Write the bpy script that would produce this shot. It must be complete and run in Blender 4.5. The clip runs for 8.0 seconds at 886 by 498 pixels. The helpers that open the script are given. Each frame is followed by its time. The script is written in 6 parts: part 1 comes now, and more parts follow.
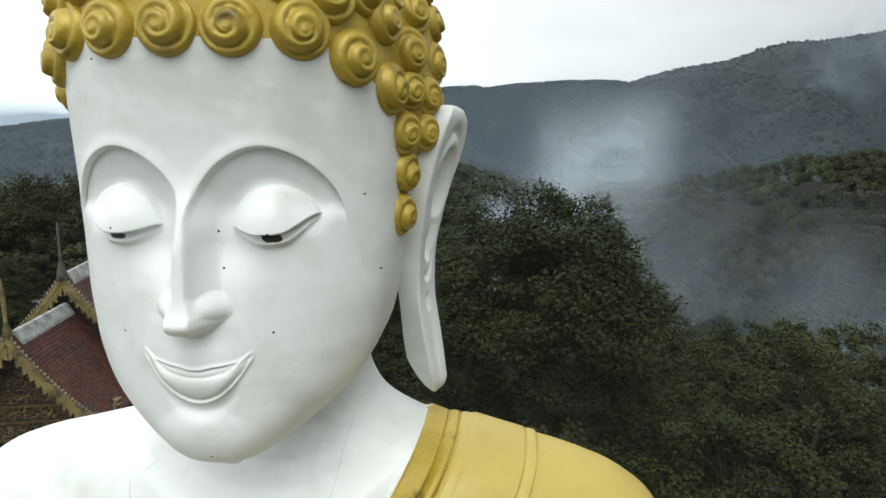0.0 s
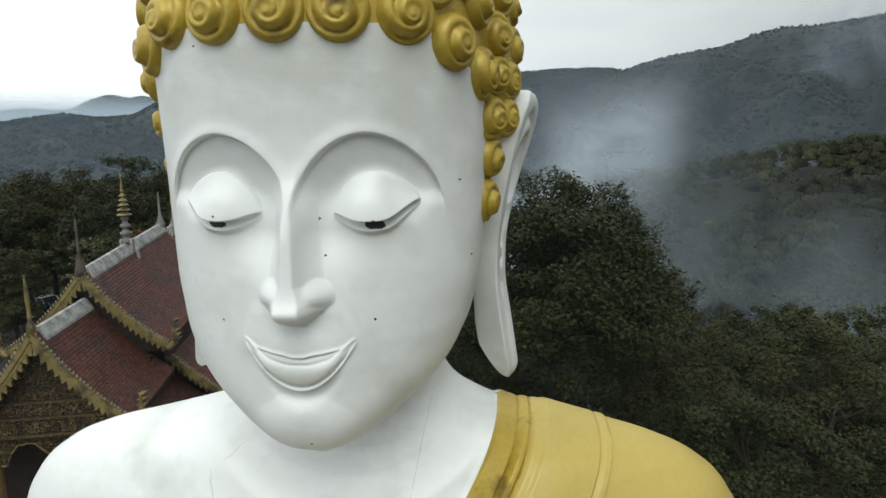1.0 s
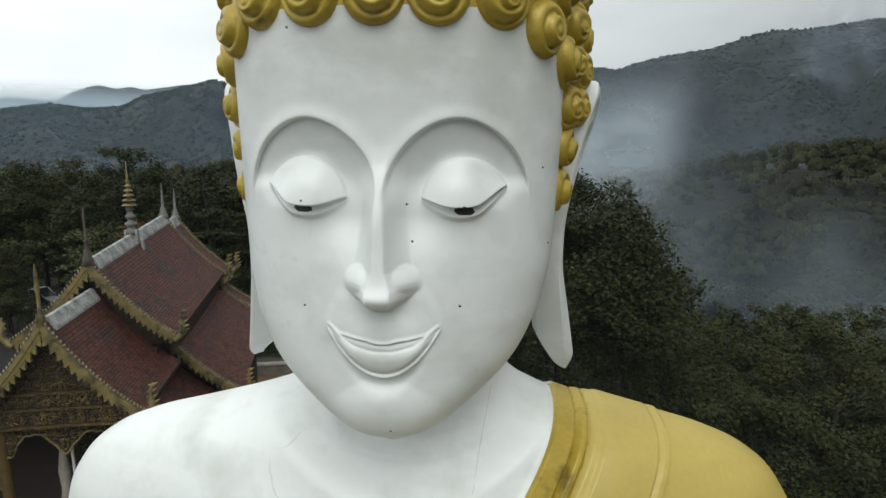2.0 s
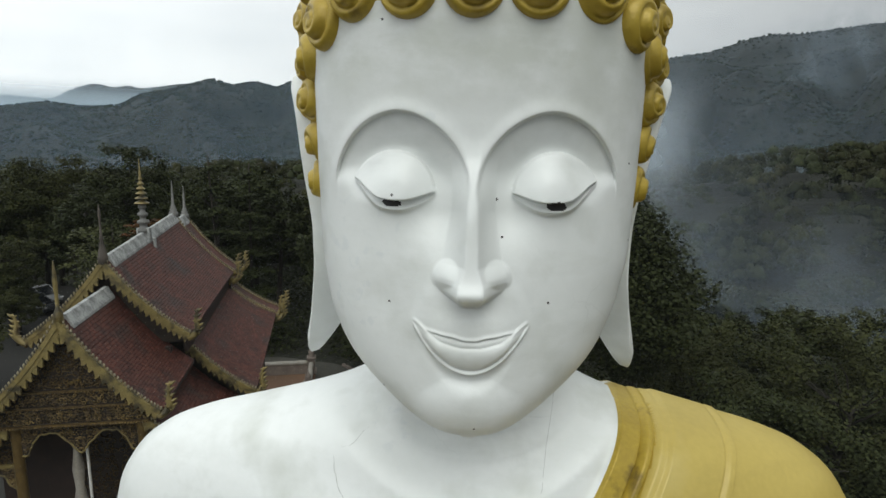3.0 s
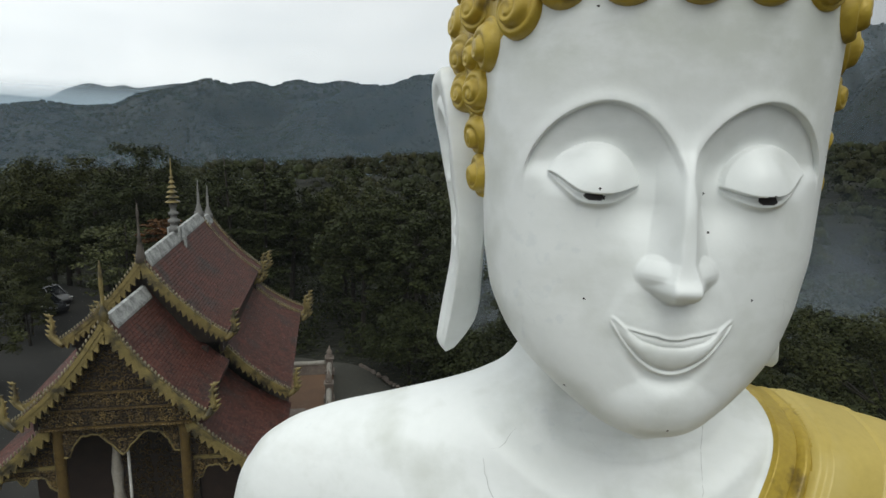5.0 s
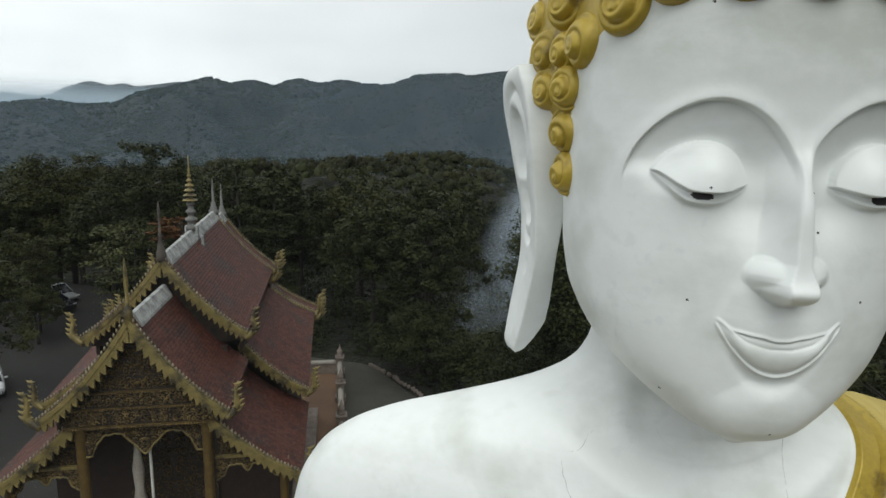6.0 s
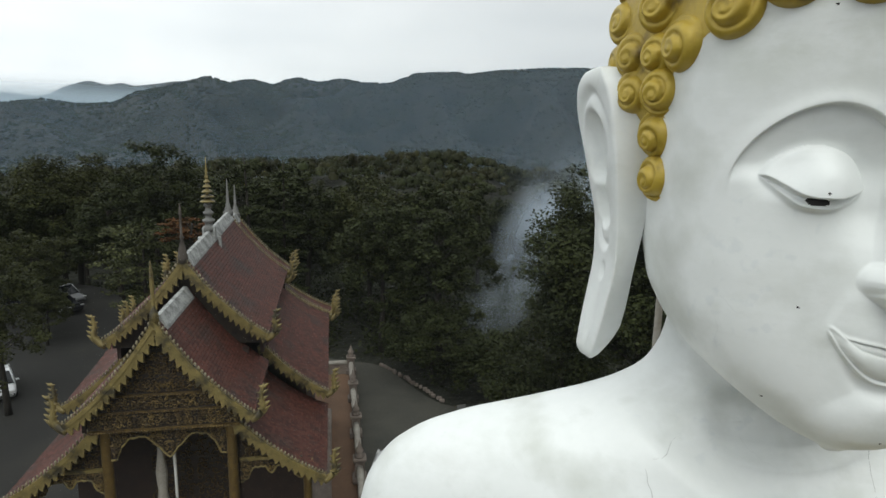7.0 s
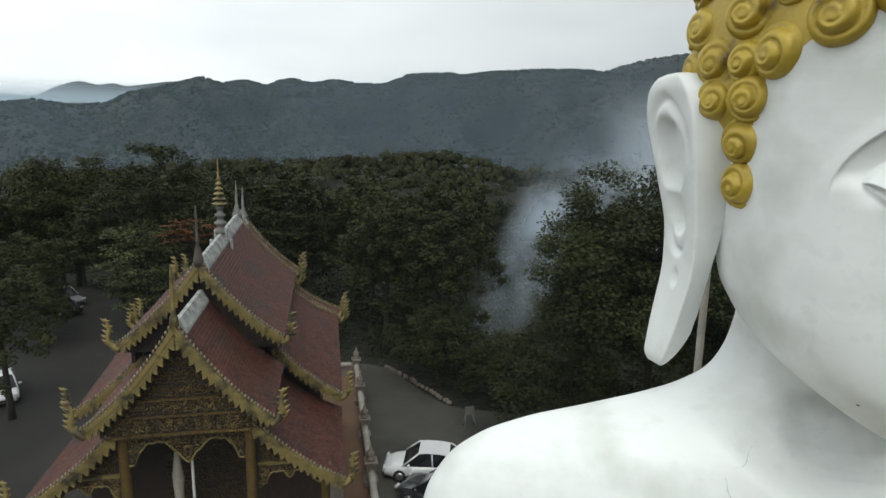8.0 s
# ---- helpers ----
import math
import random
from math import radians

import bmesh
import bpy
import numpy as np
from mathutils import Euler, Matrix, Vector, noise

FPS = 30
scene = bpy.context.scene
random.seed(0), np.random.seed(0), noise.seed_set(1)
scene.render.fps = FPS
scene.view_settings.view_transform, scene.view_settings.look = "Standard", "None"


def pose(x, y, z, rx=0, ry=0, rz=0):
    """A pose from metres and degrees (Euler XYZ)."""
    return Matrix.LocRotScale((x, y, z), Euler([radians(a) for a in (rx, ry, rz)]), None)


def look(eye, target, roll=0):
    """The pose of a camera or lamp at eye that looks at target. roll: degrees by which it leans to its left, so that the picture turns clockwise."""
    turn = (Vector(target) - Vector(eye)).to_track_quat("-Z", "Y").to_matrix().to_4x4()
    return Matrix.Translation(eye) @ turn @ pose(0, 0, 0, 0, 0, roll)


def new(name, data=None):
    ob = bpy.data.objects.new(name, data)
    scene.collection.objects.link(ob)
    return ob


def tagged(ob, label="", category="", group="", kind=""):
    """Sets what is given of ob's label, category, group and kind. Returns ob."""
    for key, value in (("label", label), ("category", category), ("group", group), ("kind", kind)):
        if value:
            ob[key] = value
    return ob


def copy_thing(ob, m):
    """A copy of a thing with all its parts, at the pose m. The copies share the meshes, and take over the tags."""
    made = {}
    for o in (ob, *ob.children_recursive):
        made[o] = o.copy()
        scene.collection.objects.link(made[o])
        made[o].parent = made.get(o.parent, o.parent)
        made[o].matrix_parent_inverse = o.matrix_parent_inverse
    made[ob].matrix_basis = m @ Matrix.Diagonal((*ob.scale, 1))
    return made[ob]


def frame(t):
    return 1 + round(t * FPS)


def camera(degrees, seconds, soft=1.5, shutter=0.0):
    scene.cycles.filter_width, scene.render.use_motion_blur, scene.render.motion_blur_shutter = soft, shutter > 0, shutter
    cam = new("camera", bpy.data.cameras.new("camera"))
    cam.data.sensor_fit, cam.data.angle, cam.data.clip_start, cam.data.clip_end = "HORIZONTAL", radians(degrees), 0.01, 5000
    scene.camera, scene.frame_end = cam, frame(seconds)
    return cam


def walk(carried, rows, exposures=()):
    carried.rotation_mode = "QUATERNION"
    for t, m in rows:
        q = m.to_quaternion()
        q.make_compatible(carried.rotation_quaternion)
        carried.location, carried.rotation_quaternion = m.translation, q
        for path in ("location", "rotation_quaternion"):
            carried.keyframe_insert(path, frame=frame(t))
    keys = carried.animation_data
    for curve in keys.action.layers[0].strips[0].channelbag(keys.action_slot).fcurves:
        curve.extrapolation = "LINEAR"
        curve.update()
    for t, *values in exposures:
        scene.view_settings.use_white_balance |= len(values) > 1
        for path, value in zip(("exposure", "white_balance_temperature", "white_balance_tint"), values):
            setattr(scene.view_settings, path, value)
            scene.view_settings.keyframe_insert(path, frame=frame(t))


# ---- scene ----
cam = camera(74.0, 8.0)
PATH = [
    (0.0, (0.004, -0.001, 17.301), (-0.079, 1.972, 16.983), 0.3),
    (0.5, (-0.417, -0.020, 17.287), (-0.493, 1.950, 16.949), -0.1),
    (1.0, (-0.835, -0.040, 17.256), (-0.904, 1.927, 16.907), -0.5),
    (1.2, (-1.003, -0.049, 17.244), (-1.066, 1.918, 16.889), -0.4),
    (2.5, (-1.959, -0.058, 17.135), (-1.982, 1.909, 16.776), 0.8),
    (3.0, (-2.333, -0.024, 17.115), (-2.355, 1.944, 16.760), 0.9),
    (3.5, (-2.721, 0.002, 17.099), (-2.744, 1.970, 16.744), 0.9),
    (4.0, (-3.115, 0.046, 17.075), (-3.138, 2.013, 16.719), 0.8),
    (4.5, (-3.513, 0.077, 17.052), (-3.526, 2.046, 16.698), 0.8),
    (6.0, (-4.681, 0.184, 17.000), (-4.688, 2.153, 16.644), 1.2),
    (6.5, (-5.084, 0.232, 17.015), (-5.089, 2.199, 16.656), 1.1),
    (7.0, (-5.490, 0.273, 17.038), (-5.494, 2.240, 16.678), 1.0),
    (7.5, (-5.898, 0.320, 17.063), (-5.901, 2.288, 16.705), 1.0),
    (8.0, (-6.309, 0.348, 17.083), (-6.291, 2.315, 16.725), 1.0),
]
EXPOSURE = [(0.0, 1.07), (1.0, 0.83), (2.5, 0.67), (4.5, 0.59), (6.0, 0.61), (8.0, 0.74)]
walk(cam, [(t, look(eye, target, roll)) for t, eye, target, roll in PATH], EXPOSURE)

# ---- world, sun, exposure ----
SUN_EL, SUN_AZ = 53.5, 172.0
world = bpy.data.worlds.new("overcast_sky")
scene.world = world
world.use_nodes = True
wn, wl = world.node_tree.nodes, world.node_tree.links
wn.clear()
w_out = wn.new("ShaderNodeOutputWorld")
w_bg = wn.new("ShaderNodeBackground")
w_sky = wn.new("ShaderNodeTexSky")
w_sky.sky_type, w_sky.sun_disc = "NISHITA", False
w_sky.sun_elevation, w_sky.sun_rotation = radians(SUN_EL), radians(SUN_AZ)
w_sky.air_density, w_sky.dust_density = 1.5, 3.0
w_tc = wn.new("ShaderNodeTexCoord")
w_map = wn.new("ShaderNodeMapping")
w_map.inputs["Scale"].default_value = (1.0, 1.0, 5.0)
w_noise = wn.new("ShaderNodeTexNoise")
w_noise.inputs["Scale"].default_value = 2.2
w_noise.inputs["Detail"].default_value = 5.0
w_noise.inputs["Roughness"].default_value = 0.5
w_ramp = wn.new("ShaderNodeValToRGB")
w_ramp.color_ramp.elements[0].position, w_ramp.color_ramp.elements[0].color = 0.32, (7.7, 8.15, 8.25, 1)
w_ramp.color_ramp.elements[1].position, w_ramp.color_ramp.elements[1].color = 0.66, (9.25, 9.65, 9.6, 1)
w_mix = wn.new("ShaderNodeMixRGB")
w_mix.inputs[0].default_value = 0.95
wl.new(w_tc.outputs["Generated"], w_map.inputs["Vector"])
wl.new(w_map.outputs["Vector"], w_noise.inputs["Vector"])
wl.new(w_noise.outputs["Fac"], w_ramp.inputs["Fac"])
wl.new(w_sky.outputs["Color"], w_mix.inputs[1])
wl.new(w_ramp.outputs["Color"], w_mix.inputs[2])
w_sep = wn.new("ShaderNodeSeparateXYZ")
w_side = wn.new("ShaderNodeMapRange")
w_side.inputs["From Min"].default_value, w_side.inputs["From Max"].default_value = -0.7, 0.7
w_side.inputs["To Min"].default_value, w_side.inputs["To Max"].default_value = 1.14, 0.42
w_bright = wn.new("ShaderNodeMixRGB")
w_bright.blend_type = "MULTIPLY"
w_bright.inputs[0].default_value = 1.0
wl.new(w_tc.outputs["Generated"], w_sep.inputs["Vector"])
wl.new(w_sep.outputs["X"], w_side.inputs["Value"])
wl.new(w_mix.outputs["Color"], w_bright.inputs[1])
wl.new(w_side.outputs["Result"], w_bright.inputs[2])
wl.new(w_bright.outputs["Color"], w_bg.inputs["Color"])
wl.new(w_bg.outputs["Background"], w_out.inputs["Surface"])
w_bg.inputs["Strength"].default_value = 0.080

sun = new("sun", bpy.data.lights.new("sun", "SUN"))
sun.data.energy, sun.data.angle, sun.data.color = 0.80, radians(40), (0.97, 1.0, 0.95)
sun.matrix_world = look((0, 0, 60), (-6, 44, 0))


# ---- helpers of this scene ----
def part(name, bm, material, parent=None, label=""):
    """Links a bmesh as one mesh object under a thing or a part."""
    me = bpy.data.meshes.new(name)
    bm.to_mesh(me)
    bm.free()
    return part_mesh(name, me, material, parent, label)


def part_mesh(name, me, material, parent=None, label=""):
    for m in material if isinstance(material, (list, tuple)) else [material]:
        if not me.materials or len(me.materials) < 4:
            me.materials.append(m)
    ob = new(name, me)
    if parent is not None:
        ob.parent = parent
    if label:
        ob["label"] = label
    return ob


def mesh_of(name, verts, faces, smooth=False):
    me = bpy.data.meshes.new(name)
    me.from_pydata([tuple(v) for v in verts], [], [tuple(f) for f in faces])
    me.update()
    if smooth:
        me.polygons.foreach_set("use_smooth", [True] * len(me.polygons))
    return me


def add_box(bm, cx, cy, cz, sx, sy, sz, m=None):
    r = bmesh.ops.create_cube(bm, size=1.0)
    for v in r["verts"]:
        v.co = Vector((cx + v.co.x * sx, cy + v.co.y * sy, cz + v.co.z * sz))
        if m is not None:
            v.co = m @ v.co
    return r["verts"]


def add_lathe(bm, profile, n=16, cx=0.0, cy=0.0, m=None, smooth=True):
    """Turns (radius, z) pairs round the vertical through (cx, cy)."""
    rings = []
    for r, z in profile:
        ring = []
        for i in range(n):
            a = 2 * math.pi * i / n
            co = Vector((cx + r * math.cos(a), cy + r * math.sin(a), z))
            ring.append(bm.verts.new(m @ co if m is not None else co))
        rings.append(ring)
    for a, b in zip(rings, rings[1:]):
        for i in range(n):
            f = bm.faces.new((a[i], a[(i + 1) % n], b[(i + 1) % n], b[i]))
            f.smooth = smooth
    for ring, flip in ((rings[0], True), (rings[-1], False)):
        bm.faces.new(ring[::-1] if flip else ring)
    return rings


def add_tube(bm, pts, radii, n=8):
    """A round tube of changing radius along points."""
    rings = []
    for i, p in enumerate(pts):
        a, b = pts[max(i - 1, 0)], pts[min(i + 1, len(pts) - 1)]
        d = (Vector(b) - Vector(a)).normalized()
        up = Vector((0, 0, 1)) if abs(d.z) < 0.9 else Vector((1, 0, 0))
        s = d.cross(up).normalized()
        t = s.cross(d)
        rings.append([bm.verts.new(Vector(p) + float(radii[i]) * (math.cos(k * 2 * math.pi / n) * s + math.sin(k * 2 * math.pi / n) * t)) for k in range(n)])
    for a, b in zip(rings, rings[1:]):
        for k in range(n):
            bm.faces.new((a[k], a[(k + 1) % n], b[(k + 1) % n], b[k])).smooth = True
    bm.faces.new(rings[0][::-1])
    bm.faces.new(rings[-1])


def smoothstep(a, b, x):
    t = np.clip((x - a) / (b - a), 0.0, 1.0)
    return t * t * (3 - 2 * t)


# ---- materials ----
def material(name, base, rough=0.7, metal=0.0, second=None, scale=3.0, fine=40.0, contrast=0.5, bump=0.1, bump_scale=60.0,
             dirt=None, dirt_scale=1.2, dirt_from=0.55, dirt_to=0.75, rand=0.0, island=0.0, bump_dist=0.02):
    """Base colour varied at two scales, optional stains, fine relief, variation by object or by island."""
    mat = bpy.data.materials.new(name)
    mat.use_nodes = True
    n, l = mat.node_tree.nodes, mat.node_tree.links
    bsdf = n["Principled BSDF"]
    bsdf.inputs["Roughness"].default_value = rough
    bsdf.inputs["Metallic"].default_value = metal
    tc = n.new("ShaderNodeTexCoord")
    second = second or tuple(c * 0.75 for c in base)

    def noise_node(sc, detail):
        t = n.new("ShaderNodeTexNoise")
        t.inputs["Scale"].default_value, t.inputs["Detail"].default_value = sc, detail
        l.new(tc.outputs["Object"], t.inputs["Vector"])
        return t

    big, small = noise_node(scale, 4.0), noise_node(fine, 3.0)
    add = n.new("ShaderNodeMath")
    add.operation = "MULTIPLY_ADD"
    l.new(small.outputs["Fac"], add.inputs[0])
    add.inputs[1].default_value = 0.6
    l.new(big.outputs["Fac"], add.inputs[2])
    ramp = n.new("ShaderNodeMapRange")
    ramp.inputs["From Min"].default_value, ramp.inputs["From Max"].default_value = 0.8 - contrast * 0.5, 0.8 + contrast * 0.5
    l.new(add.outputs[0], ramp.inputs["Value"])
    mix = n.new("ShaderNodeMixRGB")
    mix.inputs[1].default_value, mix.inputs[2].default_value = (*base, 1), (*second, 1)
    l.new(ramp.outputs["Result"], mix.inputs[0])
    color = mix.outputs["Color"]
    if dirt:
        d = noise_node(dirt_scale, 6.0)
        dr = n.new("ShaderNodeMapRange")
        dr.inputs["From Min"].default_value, dr.inputs["From Max"].default_value = dirt_from, dirt_to
        l.new(d.outputs["Fac"], dr.inputs["Value"])
        dm = n.new("ShaderNodeMixRGB")
        dm.inputs[2].default_value = (*dirt, 1)
        l.new(dr.outputs["Result"], dm.inputs[0])
        l.new(color, dm.inputs[1])
        color = dm.outputs["Color"]
    if rand or island:
        src = n.new("ShaderNodeObjectInfo") if rand else n.new("ShaderNodeNewGeometry")
        hsv = n.new("ShaderNodeHueSaturation")
        mr = n.new("ShaderNodeMapRange")
        amount = rand or island
        mr.inputs["To Min"].default_value, mr.inputs["To Max"].default_value = 1 - amount, 1 + amount
        l.new(src.outputs["Random" if rand else "Random Per Island"], mr.inputs["Value"])
        l.new(mr.outputs["Result"], hsv.inputs["Value"])
        l.new(color, hsv.inputs["Color"])
        color = hsv.outputs["Color"]
    l.new(color, bsdf.inputs["Base Color"])
    if bump:
        b = noise_node(bump_scale, 4.0)
        bn = n.new("ShaderNodeBump")
        bn.inputs["Strength"].default_value, bn.inputs["Distance"].default_value = bump, bump_dist
        l.new(b.outputs["Fac"], bn.inputs["Height"])
        l.new(bn.outputs["Normal"], bsdf.inputs["Normal"])
    return mat


M_WHITE = material("white_paint", (0.815, 0.835, 0.825), 0.45, second=(0.765, 0.79, 0.775), scale=1.3, fine=9.0, contrast=0.6, bump=0.10, bump_scale=14.0,
                   dirt=(0.59, 0.61, 0.57), dirt_scale=1.2, dirt_from=0.50, dirt_to=0.74)
M_GOLD = material("gold_paint", (0.53, 0.385, 0.052), 0.42, 0.15, second=(0.36, 0.25, 0.036), scale=2.5, fine=20.0, contrast=0.8, bump=0.25, bump_scale=22.0,
                  dirt=(0.13, 0.085, 0.02), dirt_scale=3.0, dirt_from=0.60, dirt_to=0.72)
M_ROBE = material("yellow_paint", (0.56, 0.435, 0.115), 0.45, 0.0, second=(0.47, 0.355, 0.085), scale=0.8, fine=14.0, contrast=0.7, bump=0.12, bump_scale=14.0,
                  dirt=(0.60, 0.50, 0.22), dirt_scale=0.7, dirt_from=0.55, dirt_to=0.75)
M_PUPIL = material("dark_pupil", (0.015, 0.012, 0.012), 0.5, bump=0.05)
M_CRACK = material("open_seam", (0.48, 0.49, 0.47), 0.8, second=(0.34, 0.35, 0.34), scale=6.0, fine=30.0, bump=0.0)
M_TILE = material("roof_tile", (0.104, 0.034, 0.024), 0.6, second=(0.056, 0.024, 0.018), scale=1.6, fine=9.0, contrast=0.6, bump=0.3, bump_scale=25.0,
                  dirt=(0.045, 0.032, 0.028), dirt_scale=0.9, dirt_from=0.52, dirt_to=0.70, island=0.34)
M_TILE.node_tree.nodes["Principled BSDF"].inputs["Specular IOR Level"].default_value = 0.22
# worn asphalt; its near-black base has the shade of the trees painted in
M_ASPHALT_SHADED = material("shaded_asphalt", (0.017, 0.0165, 0.014), 0.95, second=(0.011, 0.011, 0.0095), scale=0.3, fine=6.0, contrast=0.6, bump=0.3, bump_scale=14.0,
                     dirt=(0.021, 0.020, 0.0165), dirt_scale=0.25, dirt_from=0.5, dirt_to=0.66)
M_RIDGE = material("ridge_mortar", (0.42, 0.43, 0.42), 0.8, second=(0.17, 0.175, 0.17), scale=2.6, fine=15.0, contrast=0.35, bump=0.4, bump_scale=20.0)
M_BARGE = material("gilded_board", (0.275, 0.215, 0.078), 0.5, 0.15, second=(0.145, 0.112, 0.041), scale=3.0, fine=25.0, contrast=0.7, bump=0.6, bump_scale=26.0,
                   dirt=(0.055, 0.046, 0.026), dirt_scale=2.2, dirt_from=0.50, dirt_to=0.66)
M_CARVE = material("carved_gilt", (0.16, 0.105, 0.03), 0.5, 0.3, second=(0.05, 0.03, 0.015), scale=6.0, fine=30.0, contrast=0.5, bump=0.8, bump_scale=18.0)
M_WOOD = material("dark_red_wood", (0.036, 0.020, 0.015), 0.6, second=(0.02, 0.012, 0.010), scale=3.0, fine=20.0, bump=0.2)
M_CONC = material("worn_concrete", (0.066, 0.064, 0.051), 0.9, second=(0.040, 0.039, 0.032), scale=0.35, fine=5.0, contrast=0.6, bump=0.3, bump_scale=12.0,
                  dirt=(0.022, 0.023, 0.02), dirt_scale=0.22, dirt_from=0.5, dirt_to=0.7)
M_TERRA = material("terracotta_paving", (0.16, 0.09, 0.052), 0.85, second=(0.11, 0.065, 0.04), scale=0.7, fine=8.0, bump=0.2)
M_STONE = material("weathered_stone", (0.24, 0.20, 0.17), 0.85, second=(0.13, 0.105, 0.09), scale=2.0, fine=20.0, contrast=0.5, bump=0.4, bump_scale=25.0)
M_BARK = material("bark", (0.028, 0.023, 0.017), 0.9, second=(0.014, 0.012, 0.009), scale=2.0, fine=20.0, bump=0.6, bump_scale=12.0)
M_FOREST = material("forest_floor", (0.0130, 0.0142, 0.0062), 0.95, second=(0.0095, 0.0105, 0.0048), scale=0.05, fine=0.6, contrast=0.4, bump=1.0, bump_scale=0.5, bump_dist=1.0)


def add_cracks(mat, color, scale=0.55):
    """Hairline cracks in the paint: edges of a distorted cell pattern, broken up by a mask."""
    n, l = mat.node_tree.nodes, mat.node_tree.links
    bsdf = n["Principled BSDF"]
    src = bsdf.inputs["Base Color"].links[0].from_socket
    tc = n.new("ShaderNodeTexCoord")
    warp = n.new("ShaderNodeTexNoise")
    warp.inputs["Scale"].default_value, warp.inputs["Detail"].default_value = 2.5, 5.0
    va = n.new("ShaderNodeVectorMath")
    va.operation = "MULTIPLY_ADD"
    va.inputs[1].default_value = (0.35, 0.35, 0.35)
    vo = n.new("ShaderNodeTexVoronoi")
    vo.feature = "DISTANCE_TO_EDGE"
    vo.inputs["Scale"].default_value = scale
    lt = n.new("ShaderNodeMapRange")
    lt.inputs["From Min"].default_value, lt.inputs["From Max"].default_value = 0.0035, 0.0010
    mask = n.new("ShaderNodeTexNoise")
    mask.inputs["Scale"].default_value = 1.3
    mk = n.new("ShaderNodeMapRange")
    mk.inputs["From Min"].default_value, mk.inputs["From Max"].default_value = 0.55, 0.63
    mk.inputs["To Max"].default_value = 0.11
    mul = n.new("ShaderNodeMath")
    mul.operation = "MULTIPLY"
    mix = n.new("ShaderNodeMixRGB")
    mix.inputs[2].default_value = (*color, 1)
    l.new(tc.outputs["Object"], warp.inputs["Vector"])
    l.new(warp.outputs["Color"], va.inputs[0])
    l.new(tc.outputs["Object"], va.inputs[2])
    l.new(va.outputs["Vector"], vo.inputs["Vector"])
    l.new(vo.outputs["Distance"], lt.inputs["Value"])
    l.new(tc.outputs["Object"], mask.inputs["Vector"])
    l.new(mask.outputs["Fac"], mk.inputs["Value"])
    l.new(lt.outputs["Result"], mul.inputs[0])
    l.new(mk.outputs["Result"], mul.inputs[1])
    l.new(mul.outputs[0], mix.inputs[0])
    l.new(src, mix.inputs[1])
    l.new(mix.outputs["Color"], bsdf.inputs["Base Color"])


def add_streaks(mat, color, amount):
    """Faint level bands of grime where rain dries on the paint."""
    n, l = mat.node_tree.nodes, mat.node_tree.links
    bsdf = n["Principled BSDF"]
    src = bsdf.inputs["Base Color"].links[0].from_socket
    tc, mp, no = n.new("ShaderNodeTexCoord"), n.new("ShaderNodeMapping"), n.new("ShaderNodeTexNoise")
    mp.inputs["Scale"].default_value = (0.8, 0.8, 2.0)
    no.inputs["Scale"].default_value, no.inputs["Detail"].default_value, no.inputs["Roughness"].default_value = 1.3, 7.0, 0.62
    mr, mix = n.new("ShaderNodeMapRange"), n.new("ShaderNodeMixRGB")
    mr.inputs["From Min"].default_value, mr.inputs["From Max"].default_value, mr.inputs["To Max"].default_value = 0.53, 0.72, amount
    mix.inputs[2].default_value = (*color, 1)
    l.new(tc.outputs["Object"], mp.inputs["Vector"])
    l.new(mp.outputs["Vector"], no.inputs["Vector"])
    l.new(no.outputs["Fac"], mr.inputs["Value"])
    l.new(mr.outputs["Result"], mix.inputs[0])
    l.new(src, mix.inputs[1])
    l.new(mix.outputs["Color"], bsdf.inputs["Base Color"])


def add_chips(mat, color, scale, rare):
    """Small flakes of worn paint in loose swarms."""
    n, l = mat.node_tree.nodes, mat.node_tree.links
    bsdf = n["Principled BSDF"]
    src = bsdf.inputs["Base Color"].links[0].from_socket
    tc, fine, swarm = n.new("ShaderNodeTexCoord"), n.new("ShaderNodeTexNoise"), n.new("ShaderNodeTexNoise")
    fine.inputs["Scale"].default_value, fine.inputs["Detail"].default_value = scale, 5.0
    swarm.inputs["Scale"].default_value, swarm.inputs["Detail"].default_value = 0.75, 2.0
    mf, ms, mul, mix = n.new("ShaderNodeMapRange"), n.new("ShaderNodeMapRange"), n.new("ShaderNodeMath"), n.new("ShaderNodeMixRGB")
    mf.inputs["From Min"].default_value, mf.inputs["From Max"].default_value = 0.58, 0.66
    ms.inputs["From Min"].default_value, ms.inputs["From Max"].default_value, ms.inputs["To Max"].default_value = rare, rare + 0.06, 0.16
    mul.operation = "MULTIPLY"
    mix.inputs[2].default_value = (*color, 1)
    l.new(tc.outputs["Object"], fine.inputs["Vector"])
    l.new(tc.outputs["Object"], swarm.inputs["Vector"])
    l.new(fine.outputs["Fac"], mf.inputs["Value"])
    l.new(swarm.outputs["Fac"], ms.inputs["Value"])
    l.new(mf.outputs["Result"], mul.inputs[0])
    l.new(ms.outputs["Result"], mul.inputs[1])
    l.new(mul.outputs[0], mix.inputs[0])
    l.new(src, mix.inputs[1])
    l.new(mix.outputs["Color"], bsdf.inputs["Base Color"])


